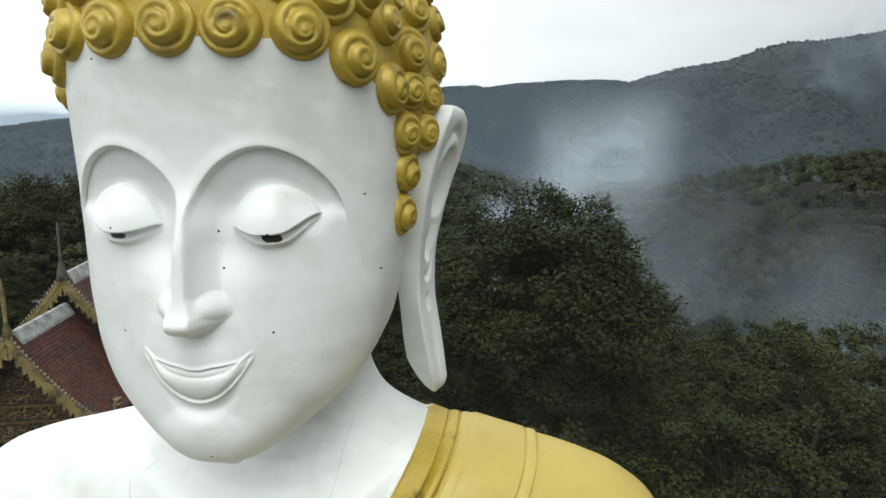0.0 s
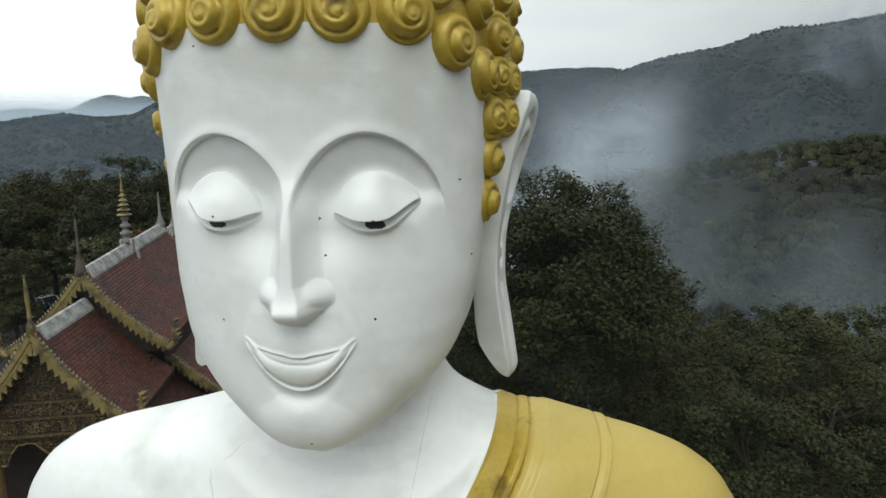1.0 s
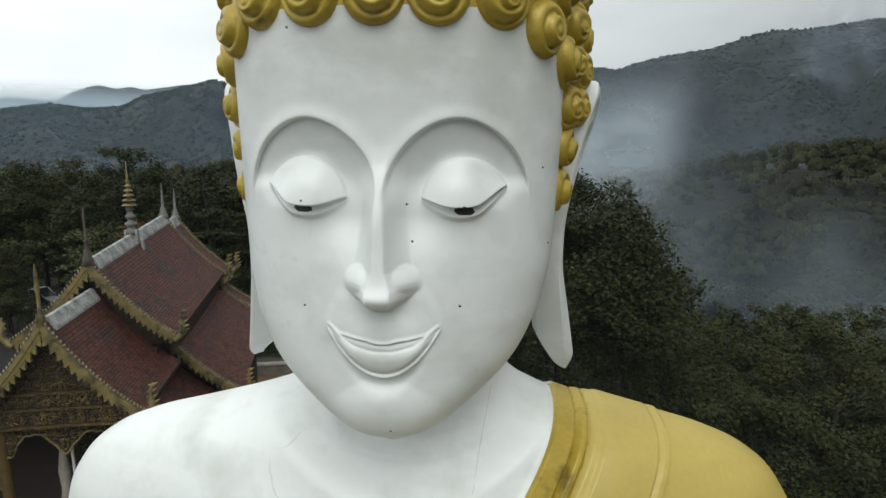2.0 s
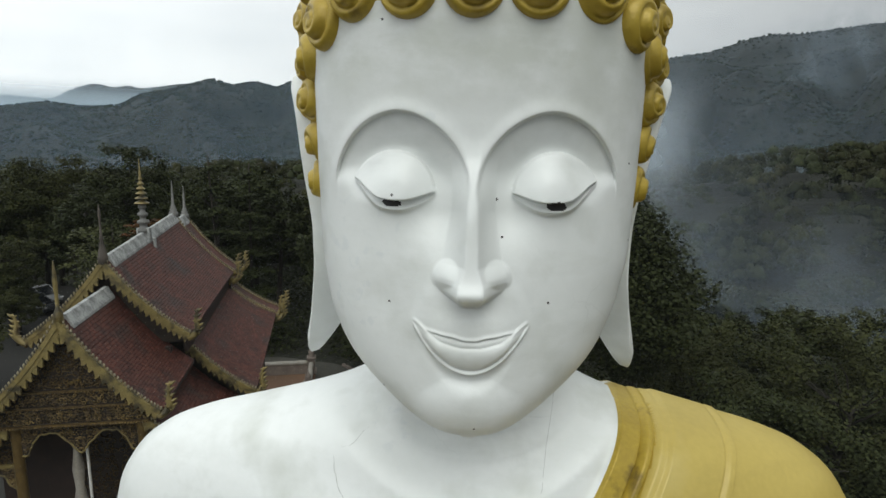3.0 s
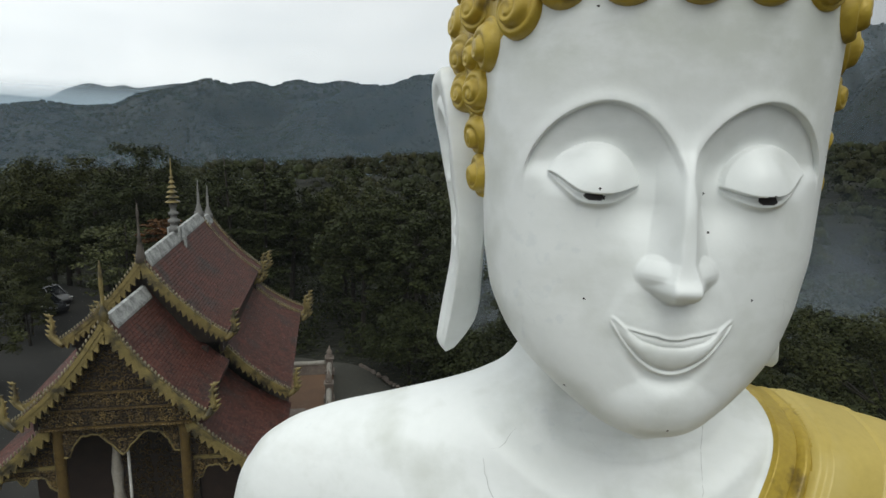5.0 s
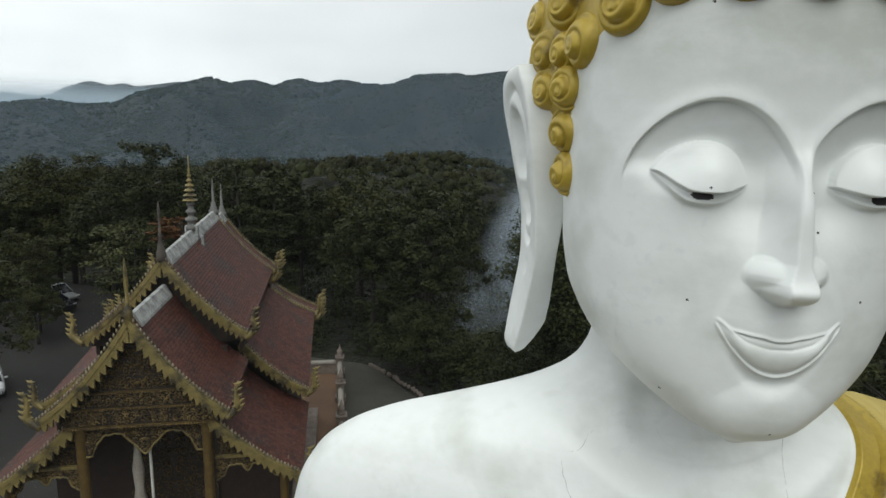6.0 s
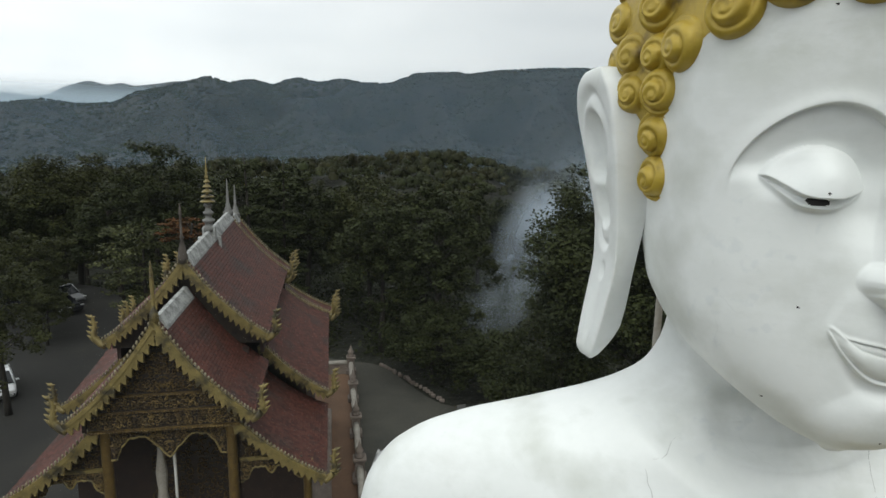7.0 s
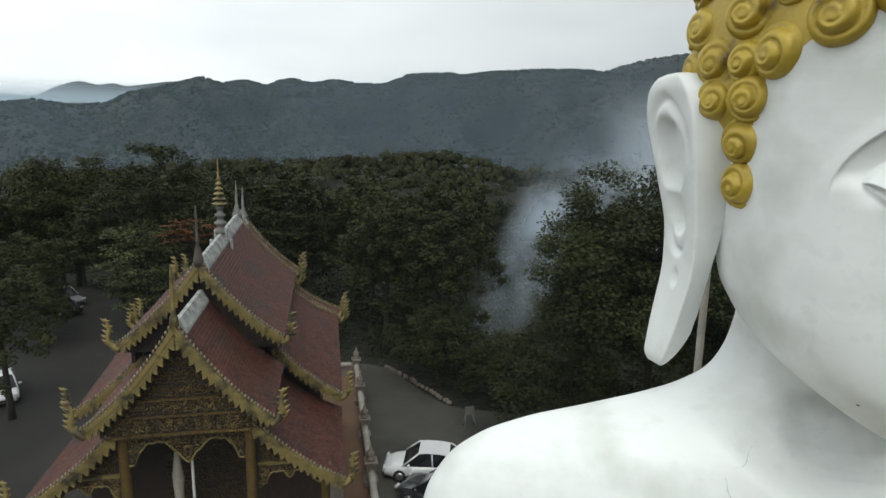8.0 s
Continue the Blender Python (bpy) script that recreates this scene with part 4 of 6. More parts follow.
spike("gable_blade", M_BARGE, "gilded upright gable blade", 0, -0.05, 11.85, [(0.14, -0.1), (0.12, 0.22), (0.055, 0.36), (0.05, 0.72), (0.065, 1.0), (0.055, 1.35), (0.032, 1.62), (0.02, 1.68), (0.012, 1.75)])
spike("gable_spire", M_SPIRE, "slender weathered gable spire", 0, 3.55, 12.9, [(0.17, -0.1), (0.17, 0.12), (0.11, 0.42), (0.05, 0.72), (0.08, 0.78), (0.04, 0.88), (0.038, 1.5), (0.055, 1.6), (0.012, 1.95)])
for y, z, k in ((12.75, 13.35, 1.0), (14.9, 13.0, 0.95)):
    spike("rear_spire", M_GREY, "slender tapering rear gable spire", 0, y, z, [(0.24, -0.1), (0.22, 0.15 * k), (0.15, 0.2 * k), (0.17, 0.3 * k), (0.11, 0.36 * k), (0.12, 0.46 * k), (0.07, 0.55 * k), (0.055, 1.1 * k), (0.03, 1.5 * k), (0.015, 1.72 * k)])

fy, fz = 8.1, 13.15
bm = bmesh.new()
for s in (-1, 1):
    add_box(bm, s * 0.17, fy, fz - 0.12, 0.16, 0.34, 0.75, None)
    add_box(bm, s * 0.40, fy, fz - 0.45, 0.10, 0.20, 0.55, None)
bmesh.ops.bevel(bm, geom=bm.edges[:], offset=0.025, segments=1, affect="EDGES")
saddle = part("finial_saddle", bm, M_RIDGE, temple, "mortar saddle across the ridge")
spike("finial_base", M_GREY, "stacked grey finial base", 0, fy, fz, [(0.26, 0.05), (0.26, 0.22), (0.16, 0.28), (0.16, 0.40), (0.25, 0.46), (0.25, 0.54), (0.13, 0.60), (0.13, 0.72), (0.21, 0.78), (0.21, 0.86), (0.12, 0.92), (0.12, 1.08), (0.17, 1.10), (0.17, 1.18), (0.1, 1.25)])
prof = [(0.10, 1.2)]
for i in range(6):
    r, h = 0.31 - 0.045 * i, 1.25 + 0.20 * i
    prof += [(0.05, h), (r, h + 0.02), (r * 0.95, h + 0.06), (r * 0.45, h + 0.13), (0.05, h + 0.16)]
prof += [(0.04, 2.45), (0.05, 2.55), (0.025, 2.65), (0.02, 3.0), (0.008, 3.12)]
spike("tiered_parasol", M_BARGE, "gilded tiered parasol finial", 0, fy, fz, prof, 14)


# gable front: carved panels, beams, columns, fringed arches
def relief(bm, x0, x1, z0, z1, y, inside, step=0.13, seed=1):
    """Scrolls and buds standing proud of a panel, alike on both sides of its middle, in two sizes."""
    rng = random.Random(seed)
    mid, half = (x0 + x1) / 2, (x1 - x0) / 2
    rows = max(1, round((z1 - z0) / (step * 0.9)))
    for row in range(rows):
        z = z0 + (z1 - z0) * (row + 0.5) / rows
        x = step * (0.25 if row % 2 else 0.6)
        while x < half:
            big = rng.random() < 0.45
            r = step * (rng.uniform(0.52, 0.62) if big else rng.uniform(0.28, 0.36))
            hand, a0, thick = rng.choice((-1, 1)), rng.uniform(0, 6.28), (0.026 if big else 0.020)
            zz = z + rng.uniform(-0.15, 0.15) * step
            for side in (-1, 1):
                if not inside(mid + side * x, zz):
                    continue
                turns = 9 if big else 5
                pts = []
                for k in range(turns):
                    a = a0 + hand * k * 0.8
                    rr = r * (1 - k / (turns + 1))
                    pts.append(Vector((mid + side * (x + rr * math.cos(a)), y - 0.025 - 0.035 * k / turns, zz + rr * math.sin(a))))
                add_tube(bm, pts, [thick * (1.1 - 0.5 * k / turns) for k in range(turns)], 4)
            x += step * (0.9 if big else 0.6)


def panel(name, xs, z0, z1, y, mat, parent=temple, thick=0.08, label=""):
    bm = bmesh.new()
    add_box(bm, (xs[0] + xs[1]) / 2, y + thick / 2, (z0 + z1) / 2, xs[1] - xs[0], thick, z1 - z0)
    return part(name, bm, mat, parent, label)


def gable(y, half, z_low, z_apex, name, curve):
    bm = bmesh.new()
    n = 12
    top = [(half * i / n, slope_z(i / n, *curve) - 0.10) for i in range(n + 1)]
    outline = [(-x, z) for x, z in top[::-1]] + top[1:]
    outline += [(half, z_low), (-half, z_low)]
    f_ = [bm.verts.new((x, y, z)) for x, z in outline]
    b_ = [bm.verts.new((x, y + 0.12, z)) for x, z in outline]
    bm.faces.new(f_)
    bm.faces.new(b_[::-1])
    for k in range(len(f_)):
        bm.faces.new((f_[k], f_[(k + 1) % len(f_)], b_[(k + 1) % len(f_)], b_[k]))
    bmesh.ops.recalc_face_normals(bm, faces=bm.faces)
    return part(name, bm, M_DARK, temple, "dark lacquered gable panel")


g = gable(0.35, 2.5, 8.75, 11.8, "pediment", (11.80, 8.95))
bm = bmesh.new()
relief(bm, -2.3, 2.3, 9.55, 11.6, 0.35, lambda x, z: z < slope_z(min(abs(x) / 2.5, 1), 11.80, 8.95) - 0.35, 0.145, 2)
part("pediment_carving", bm, M_CARVE, g, "carved gilt scrollwork")
gable(3.95, 2.6, 9.7, 12.85, "hall_gable", (12.88, 10.15))
gable(12.6, 2.6, 7.0, 13.2, "rear_gable", (13.2, 10.15))
# carved bands with rails between
for z0, z1, mat, proud in ((9.44, 9.49, M_CARVE, 0.08), (8.98, 9.44, M_DARK, 0.0), (8.92, 8.98, M_CARVE, 0.08), (8.42, 8.92, M_DARK, 0.0), (8.34, 8.42, M_CARVE, 0.10)):
    wide = 1.78 if z0 > 8.95 else 2.15
    b = panel("carved_band" if mat is M_DARK else "gilt_rail", (-wide, wide), z0, z1, 0.30 - proud, mat, temple, 0.12 + proud)
    if mat is M_CARVE:
        bm = bmesh.new()
        for i in range(int(wide * 2 / 0.085)):
            add_lathe(bm, [(0.012, -0.030), (0.030, -0.012), (0.030, 0.012), (0.012, 0.030)], 5, m=Matrix.Translation((-wide + 0.05 + i * 0.085, 0.30 - proud - 0.01, (z0 + z1) / 2)) @ pose(0, 0, 0, 0, 35, 0))
        part("bead_strip", bm, M_GLINT, b, "twisted gilt bead strip")["kind"] = "stuff"
    if mat is M_DARK:
        bm = bmesh.new()
        relief(bm, -wide + 0.05, wide - 0.05, z0 + 0.06, z1 - 0.03, 0.30, lambda x, z: True, 0.13, int(z0 * 10))
        part("band_carving", bm, M_GLINT, b, "carved gilt scrollwork")


def column(x, y, z0, z1, w, parent=temple):
    bm = bmesh.new()
    add_lathe(bm, [(w * 1.3, z0), (w * 1.3, z0 + 0.35), (w * 1.1, z0 + 0.45), (w, z0 + 0.6), (w * 0.94, z1 - 0.5), (w * 1.08, z1 - 0.42), (w * 0.98, z1 - 0.3), (w * 1.2, z1 - 0.08), (w * 1.25, z1)], 14, x, y)
    return part("column", bm, M_COLUMN, parent, "gilded round column")


M_COLUMN = material("gilt_column", (0.185, 0.125, 0.038), 0.45, 0.3, second=(0.085, 0.055, 0.022), scale=5.0, fine=30.0, contrast=0.7, bump=0.4, bump_scale=25.0)
FLOOR_T = 1.9
for s in (-1, 1):
    column(s * 1.82, 0.6, FLOOR_T, 8.30, 0.165)
    column(s * 4.1, 1.0, FLOOR_T, 6.6, 0.15)
    column(s * 1.82, 4.2, FLOOR_T, 8.5, 0.165)
bm = bmesh.new()
add_lathe(bm, [(0.07, FLOOR_T), (0.05, FLOOR_T + 0.3), (0.045, 7.25), (0.06, 7.35)], 10, 0.02, 0.9)
part("slender_column", bm, M_PALE, temple, "slender pale column")


def fringe(x0, x1, z_top, drops, y, name):
    """Scalloped carved valance; drops: (place 0..1, hang) keys."""
    bm = bmesh.new()
    n = 40
    k, v = np.array(drops).T
    rows = []
    for i in range(n + 1):
        s = i / n
        hang = float(np.interp(s, k, v)) + 0.05 * abs(math.sin(s * 38))
        x = x0 + (x1 - x0) * s
        rows.append([bm.verts.new(c) for c in ((x, y, z_top), (x, y, z_top - hang), (x, y + 0.07, z_top), (x, y + 0.07, z_top - hang))])
    for a, b in zip(rows, rows[1:]):
        for p, q in ((0, 1), (3, 2), (1, 3), (2, 0)):
            bm.faces.new((a[p], a[q], b[q], b[p]))
    bm.faces.new((rows[0][0], rows[0][1], rows[0][3], rows[0][2]))
    bm.faces.new((rows[-1][0], rows[-1][2], rows[-1][3], rows[-1][1]))
    bmesh.ops.recalc_face_normals(bm, faces=bm.faces)
    ob = part(name, bm, M_DARK, temple, "scalloped carved gilt valance")
    bm = bmesh.new()
    rim = []
    for i in range(n + 1):
        q = i / n
        rim.append(Vector((x0 + (x1 - x0) * q, y - 0.02, z_top - float(np.interp(q, k, v)) - 0.05 * abs(math.sin(q * 38)) + 0.02)))
    add_tube(bm, rim, [0.034] * len(rim), 6)
    part("valance_rim", bm, M_BARGE, ob, "gilt moulding along the scalloped edge")
    bm = bmesh.new()
    zmin = z_top - max(v)
    relief(bm, x0 + 0.05, x1 - 0.03, zmin, z_top, y, lambda x, z: z > z_top - float(np.interp((x - x0) / (x1 - x0), k, v)) + 0.03, 0.115, int(abs(x0) * 10 + 5))
    part("valance_carving", bm, M_GLINT, ob, "carved gilt scrollwork")


fringe(-1.68, 1.68, 8.30, [(0, 1.0), (0.05, 0.95), (0.10, 0.55), (0.16, 0.30), (0.30, 0.25), (0.36, 0.45), (0.44, 0.75), (0.5, 1.02), (0.56, 0.75), (0.64, 0.45), (0.70, 0.25), (0.84, 0.30), (0.90, 0.55), (0.95, 0.95), (1, 1.0)], 0.55, "arch_valance")
for s in (-1, 1):
    xa, xb = sorted((s * 2.0, s * 3.95))
    panel("gilt_rail", sorted((s * 2.0, s * 3.5)), 6.82, 6.92, 0.75, M_BARGE, temple, 0.14)
    fringe(xa, xb, 6.82, [(0, 0.75), (0.12, 0.6), (0.2, 0.25), (0.4, 0.22), (0.5, 0.5), (0.6, 0.22), (0.8, 0.25), (0.88, 0.6), (1, 0.75)], 0.80, "side_valance")
    # dark spandrel under each wing roof
    bm = bmesh.new()
    n = 8
    top = [(2.0 + (4.55 - 2.0) * i / n, slope_z(i / n, 8.35, 6.45) - 0.12) for i in range(n + 1)]
    out = top + [(4.55, 6.2), (2.0, 6.9)]
    f_ = [bm.verts.new((s * x, 0.85, z)) for x, z in out]
    b_ = [bm.verts.new((s * x, 0.95, z)) for x, z in out]
    bm.faces.new(f_)
    bm.faces.new(b_[::-1])
    for k in range(len(f_)):
        bm.faces.new((f_[k], f_[(k + 1) % len(f_)], b_[(k + 1) % len(f_)], b_[k]))
    bmesh.ops.recalc_face_normals(bm, faces=bm.faces)
    sp = part("wing_spandrel", bm, M_DARK, temple, "dark carved spandrel panel")
    bm = bmesh.new()
    relief(bm, 2.1, 4.4, 6.95, 8.2, 0.85, lambda x, z: z < slope_z((x - 2.0) / 2.55, 8.35, 6.45) - 0.3, 0.15, 9)
    for v in bm.verts:
        v.co.x *= s
    part("spandrel_carving", bm, M_CARVE, sp, "carved gilt scrollwork")
# walls, doors and floor of the hall
panel("front_wall", (-4.0, 4.0), FLOOR_T, 6.6, 3.6, M_WOOD, temple, 0.25, "dark red timber front wall")
panel("front_wall", (-2.0, 2.0), 6.6, 9.6, 3.6, M_WOOD, temple, 0.25, "dark red timber front wall")
d = panel("carved_door", (-1.5, 1.5), FLOOR_T, 6.6, 3.45, M_DARK, temple, 0.15, "dark carved double door")
bm = bmesh.new()
relief(bm, -1.4, 1.4, 2.2, 6.5, 3.45, lambda x, z: abs(x) > 0.08, 0.24, 12)
part("door_carving", bm, M_CARVE, d, "gilt door carving")
for s in (-1, 1):
    bm = bmesh.new()
    add_box(bm, s * 3.75, 9.75, (FLOOR_T + 7.4) / 2, 0.3, 8.7, 7.4 - FLOOR_T)
    add_box(bm, s * 3.75, 4.625, (FLOOR_T + 6.6) / 2, 0.3, 1.54, 6.6 - FLOOR_T)
    part("side_wall", bm, M_WOOD, temple, "dark timber side wall")
    bm = bmesh.new()
    add_box(bm, s * 2.42, 8.6, 9.75, 0.12, 9.2, 0.9)
    part("clerestory_wall", bm, M_WOOD, temple)
    bm = bmesh.new()
    add_box(bm, s * 2.3, 2.4, 8.6, 0.12, 4.0, 0.6)
    part("clerestory_wall", bm, M_WOOD, temple)
panel("back_wall", (-3.9, 3.9), FLOOR_T, 6.9, 14.0, M_WOOD, temple, 0.3)
panel("back_wall", (-2.0, 2.0), 6.9, 9.8, 14.0, M_WOOD, temple, 0.3)
bm = bmesh.new()
add_box(bm, 0, 7.0, (0.8 + FLOOR_T) / 2, 9.6, 15.4, FLOOR_T - 0.8)
bmesh.ops.bevel(bm, geom=bm.edges[:], offset=0.05, segments=1, affect="EDGES")
part("plinth", bm, M_STONE, temple, "stone plinth")
# pale guardian figures flanking the door
for s in (-1,):
    bm = bmesh.new()
    add_lathe(bm, [(0.32, FLOOR_T), (0.32, FLOOR_T + 0.5), (0.22, FLOOR_T + 0.7), (0.26, FLOOR_T + 1.6), (0.18, FLOOR_T + 2.4), (0.24, FLOOR_T + 3.0), (0.14, FLOOR_T + 3.6), (0.19, FLOOR_T + 4.3), (0.10, FLOOR_T + 5.0), (0.05, FLOOR_T + 5.6)], 10, s * 0.60, 1.6)
    part("pale_ornament", bm, M_RAIL, temple, "pale plaster ornament beside the door")


# ---- terrace, balustrade, car park ----
def sheet(name, outline, z, thick, mat, label, parent=None, category="pavement", kind="structure"):
    bm = bmesh.new()
    top = [bm.verts.new((x, y, z)) for x, y in outline]
    low = [bm.verts.new((x, y, z - thick)) for x, y in outline]
    bm.faces.new(top)
    bm.faces.new(low[::-1])
    for k in range(len(top)):
        bm.faces.new((top[k], low[k], low[(k + 1) % len(top)], top[(k + 1) % len(top)]))
    bmesh.ops.recalc_face_normals(bm, faces=bm.faces)
    ob = part(name, bm, mat)
    return tagged(ob, label, category, kind=kind)


def local_to_world(x, y):
    a = radians(TEMPLE_YAW)
    return TEMPLE_AT[0] + x * math.cos(a) - y * math.sin(a), TEMPLE_AT[1] + x * math.sin(a) + y * math.cos(a)


def curve_outline(keys, n=6):
    """A closed smooth outline through a few keys."""
    out = []
    m = len(keys)
    for i in range(m):
        p0, p1, p2, p3 = (Vector(keys[(i + k) % m]) for k in (-1, 0, 1, 2))
        for j in range(n):
            t = j / n
            out.append(tuple(0.5 * (2 * p1 + (p2 - p0) * t + (2 * p0 - 5 * p1 + 4 * p2 - p3) * t * t + (3 * p1 - p0 - 3 * p2 + p3) * t ** 3)))
    return out


LOT = curve_outline([(-11.0, 9.0), (4.0, 12.0), (1.5, 28.0), (-1.0, 33.0), (-5.3, 34.4), (-7.6, 37.2), (-9.6, 40.2), (-12.0, 41.3), (-17.0, 41.2), (-19.0, 30.0), (-19.0, 14.0)])
sheet("car_park", LOT, LOT_Z + 0.10, 0.5, M_CONC, "worn grey concrete car park with damp stains")
# left part of the lot, coloured darker to stand for tree shade
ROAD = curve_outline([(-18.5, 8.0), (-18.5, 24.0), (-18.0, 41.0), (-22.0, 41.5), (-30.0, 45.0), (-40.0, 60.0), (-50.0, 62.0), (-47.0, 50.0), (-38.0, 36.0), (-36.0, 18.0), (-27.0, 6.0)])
sheet("road", ROAD, LOT_Z + 0.094, 0.5, M_ASPHALT_SHADED, "worn asphalt road with the trees' shade put into its dark colour", category="road")
TERRACE_Z = 1.25
sheet("terrace", [local_to_world(*p) for p in ((-5.5, -4.0), (6.35, -4.0), (6.35, 21.6), (-5.5, 21.6))], TERRACE_Z, 0.5, M_TERRA, "terracotta terrace floor beside the temple hall", category="terrace")

balustrade = tagged(empty("balustrade", pose(*TEMPLE_AT, 0, 0, 0, TEMPLE_YAW)), "weathered stone balustrade with bud-topped posts", "balustrade")


def post(x, y):
    bm = bmesh.new()
    z = TERRACE_Z
    add_box(bm, x, y, z + 0.15, 0.66, 0.66, 0.3)
    add_box(bm, x, y, z + 0.70, 0.46, 0.46, 0.8)
    add_box(bm, x, y, z + 1.16, 0.62, 0.62, 0.14)
    bmesh.ops.bevel(bm, geom=bm.edges[:], offset=0.03, segments=1, affect="EDGES")
    p = part("post", bm, M_STONE, balustrade)
    bm = bmesh.new()
    add_lathe(bm, [(0.22, z + 1.22), (0.25, z + 1.32), (0.15, z + 1.38), (0.21, z + 1.50), (0.19, z + 1.60), (0.09, z + 1.75), (0.035, z + 1.95), (0.01, z + 2.05)], 10, x, y)
    part("bud_finial", bm, M_STONE, p)


def rail(xa, ya, xb, yb):
    bm = bmesh.new()
    z = TERRACE_Z
    L = math.hypot(xb - xa, yb - ya)
    m = Matrix.Translation(((xa + xb) / 2, (ya + yb) / 2, 0)) @ pose(0, 0, 0, 0, 0, math.degrees(math.atan2(yb - ya, xb - xa)))
    add_box(bm, 0, 0, z + 0.35, L, 0.24, 0.7, m)
    part("low_wall", bm, M_STONE, balustrade)
    bm = bmesh.new()
    pts = [m @ Vector((-L / 2 + L * k / 8, 0, z + 0.78)) for k in range(9)]
    add_tube(bm, pts, [0.17 + 0.015 * math.sin(k * 2.1) for k in range(9)], 10)
    part("rounded_rail", bm, M_RAIL, balustrade, "pale rounded coping rail")


ys = [-0.6, 3.75, 8.1, 12.45, 16.9, 21.3]
for a, b in zip(ys, ys[1:]):
    post(6.1, a)
    rail(6.1, a + 0.25, 6.1, b - 0.25)
post(6.1, ys[-1])
for a, b in ((6.1, 1.9), (1.9, -2.3)):
    rail(a - 0.25, 21.3, b + 0.25, 21.3)
    post(b, 21.3)
# pale kerb stones along the edge of the car park
rng = random.Random(11)
kerb = tagged(new("edge_kerb"), "broken pale kerb stones edging the car park", "kerb", kind="structure")
for i in range(20):
    t = i / 19
    p = Vector((-9.9, 40.4)).lerp(Vector((-5.5, 34.6)), t)
    bm = bmesh.new()
    w = rng.uniform(0.22, 0.36)
    add_box(bm, p.x + rng.uniform(-0.1, 0.1), p.y + 0.9 * math.sin(t * 3.1) * 0.3 + 0.2, LOT_Z + 0.16, w, 0.2, 0.22, None)
    bmesh.ops.bevel(bm, geom=bm.edges[:], offset=0.04, segments=1, affect="EDGES")
    part("kerb_stone", bm, M_STONE, kerb)


# ---- cars ----
def paint(name, c):
    m = material(name, c, 0.25, 0.0, second=tuple(q * 0.9 for q in c), scale=2.0, fine=10.0, bump=0.0)
    m.node_tree.nodes["Principled BSDF"].inputs["Coat Weight"].default_value = 0.6
    return m


M_CARWHITE = paint("white_car_paint", (0.72, 0.73, 0.74))
M_CARSILVER = paint("silver_car_paint", (0.22, 0.225, 0.23))
M_CARDARK = paint("dark_car_paint", (0.03, 0.032, 0.036))
M_GLASS = material("tinted_glass", (0.012, 0.014, 0.016), 0.08, bump=0.0)
M_TYRE = material("tyre_rubber", (0.02, 0.02, 0.02), 0.85, bump=0.2)
M_RIM = material("alloy_rim", (0.5, 0.5, 0.52), 0.35, 0.8, bump=0.0)
M_LAMP = material("lamp_lens", (0.7, 0.7, 0.7), 0.15, bump=0.0)
M_TAIL = material("tail_lens", (0.30, 0.02, 0.02), 0.2, bump=0.0)


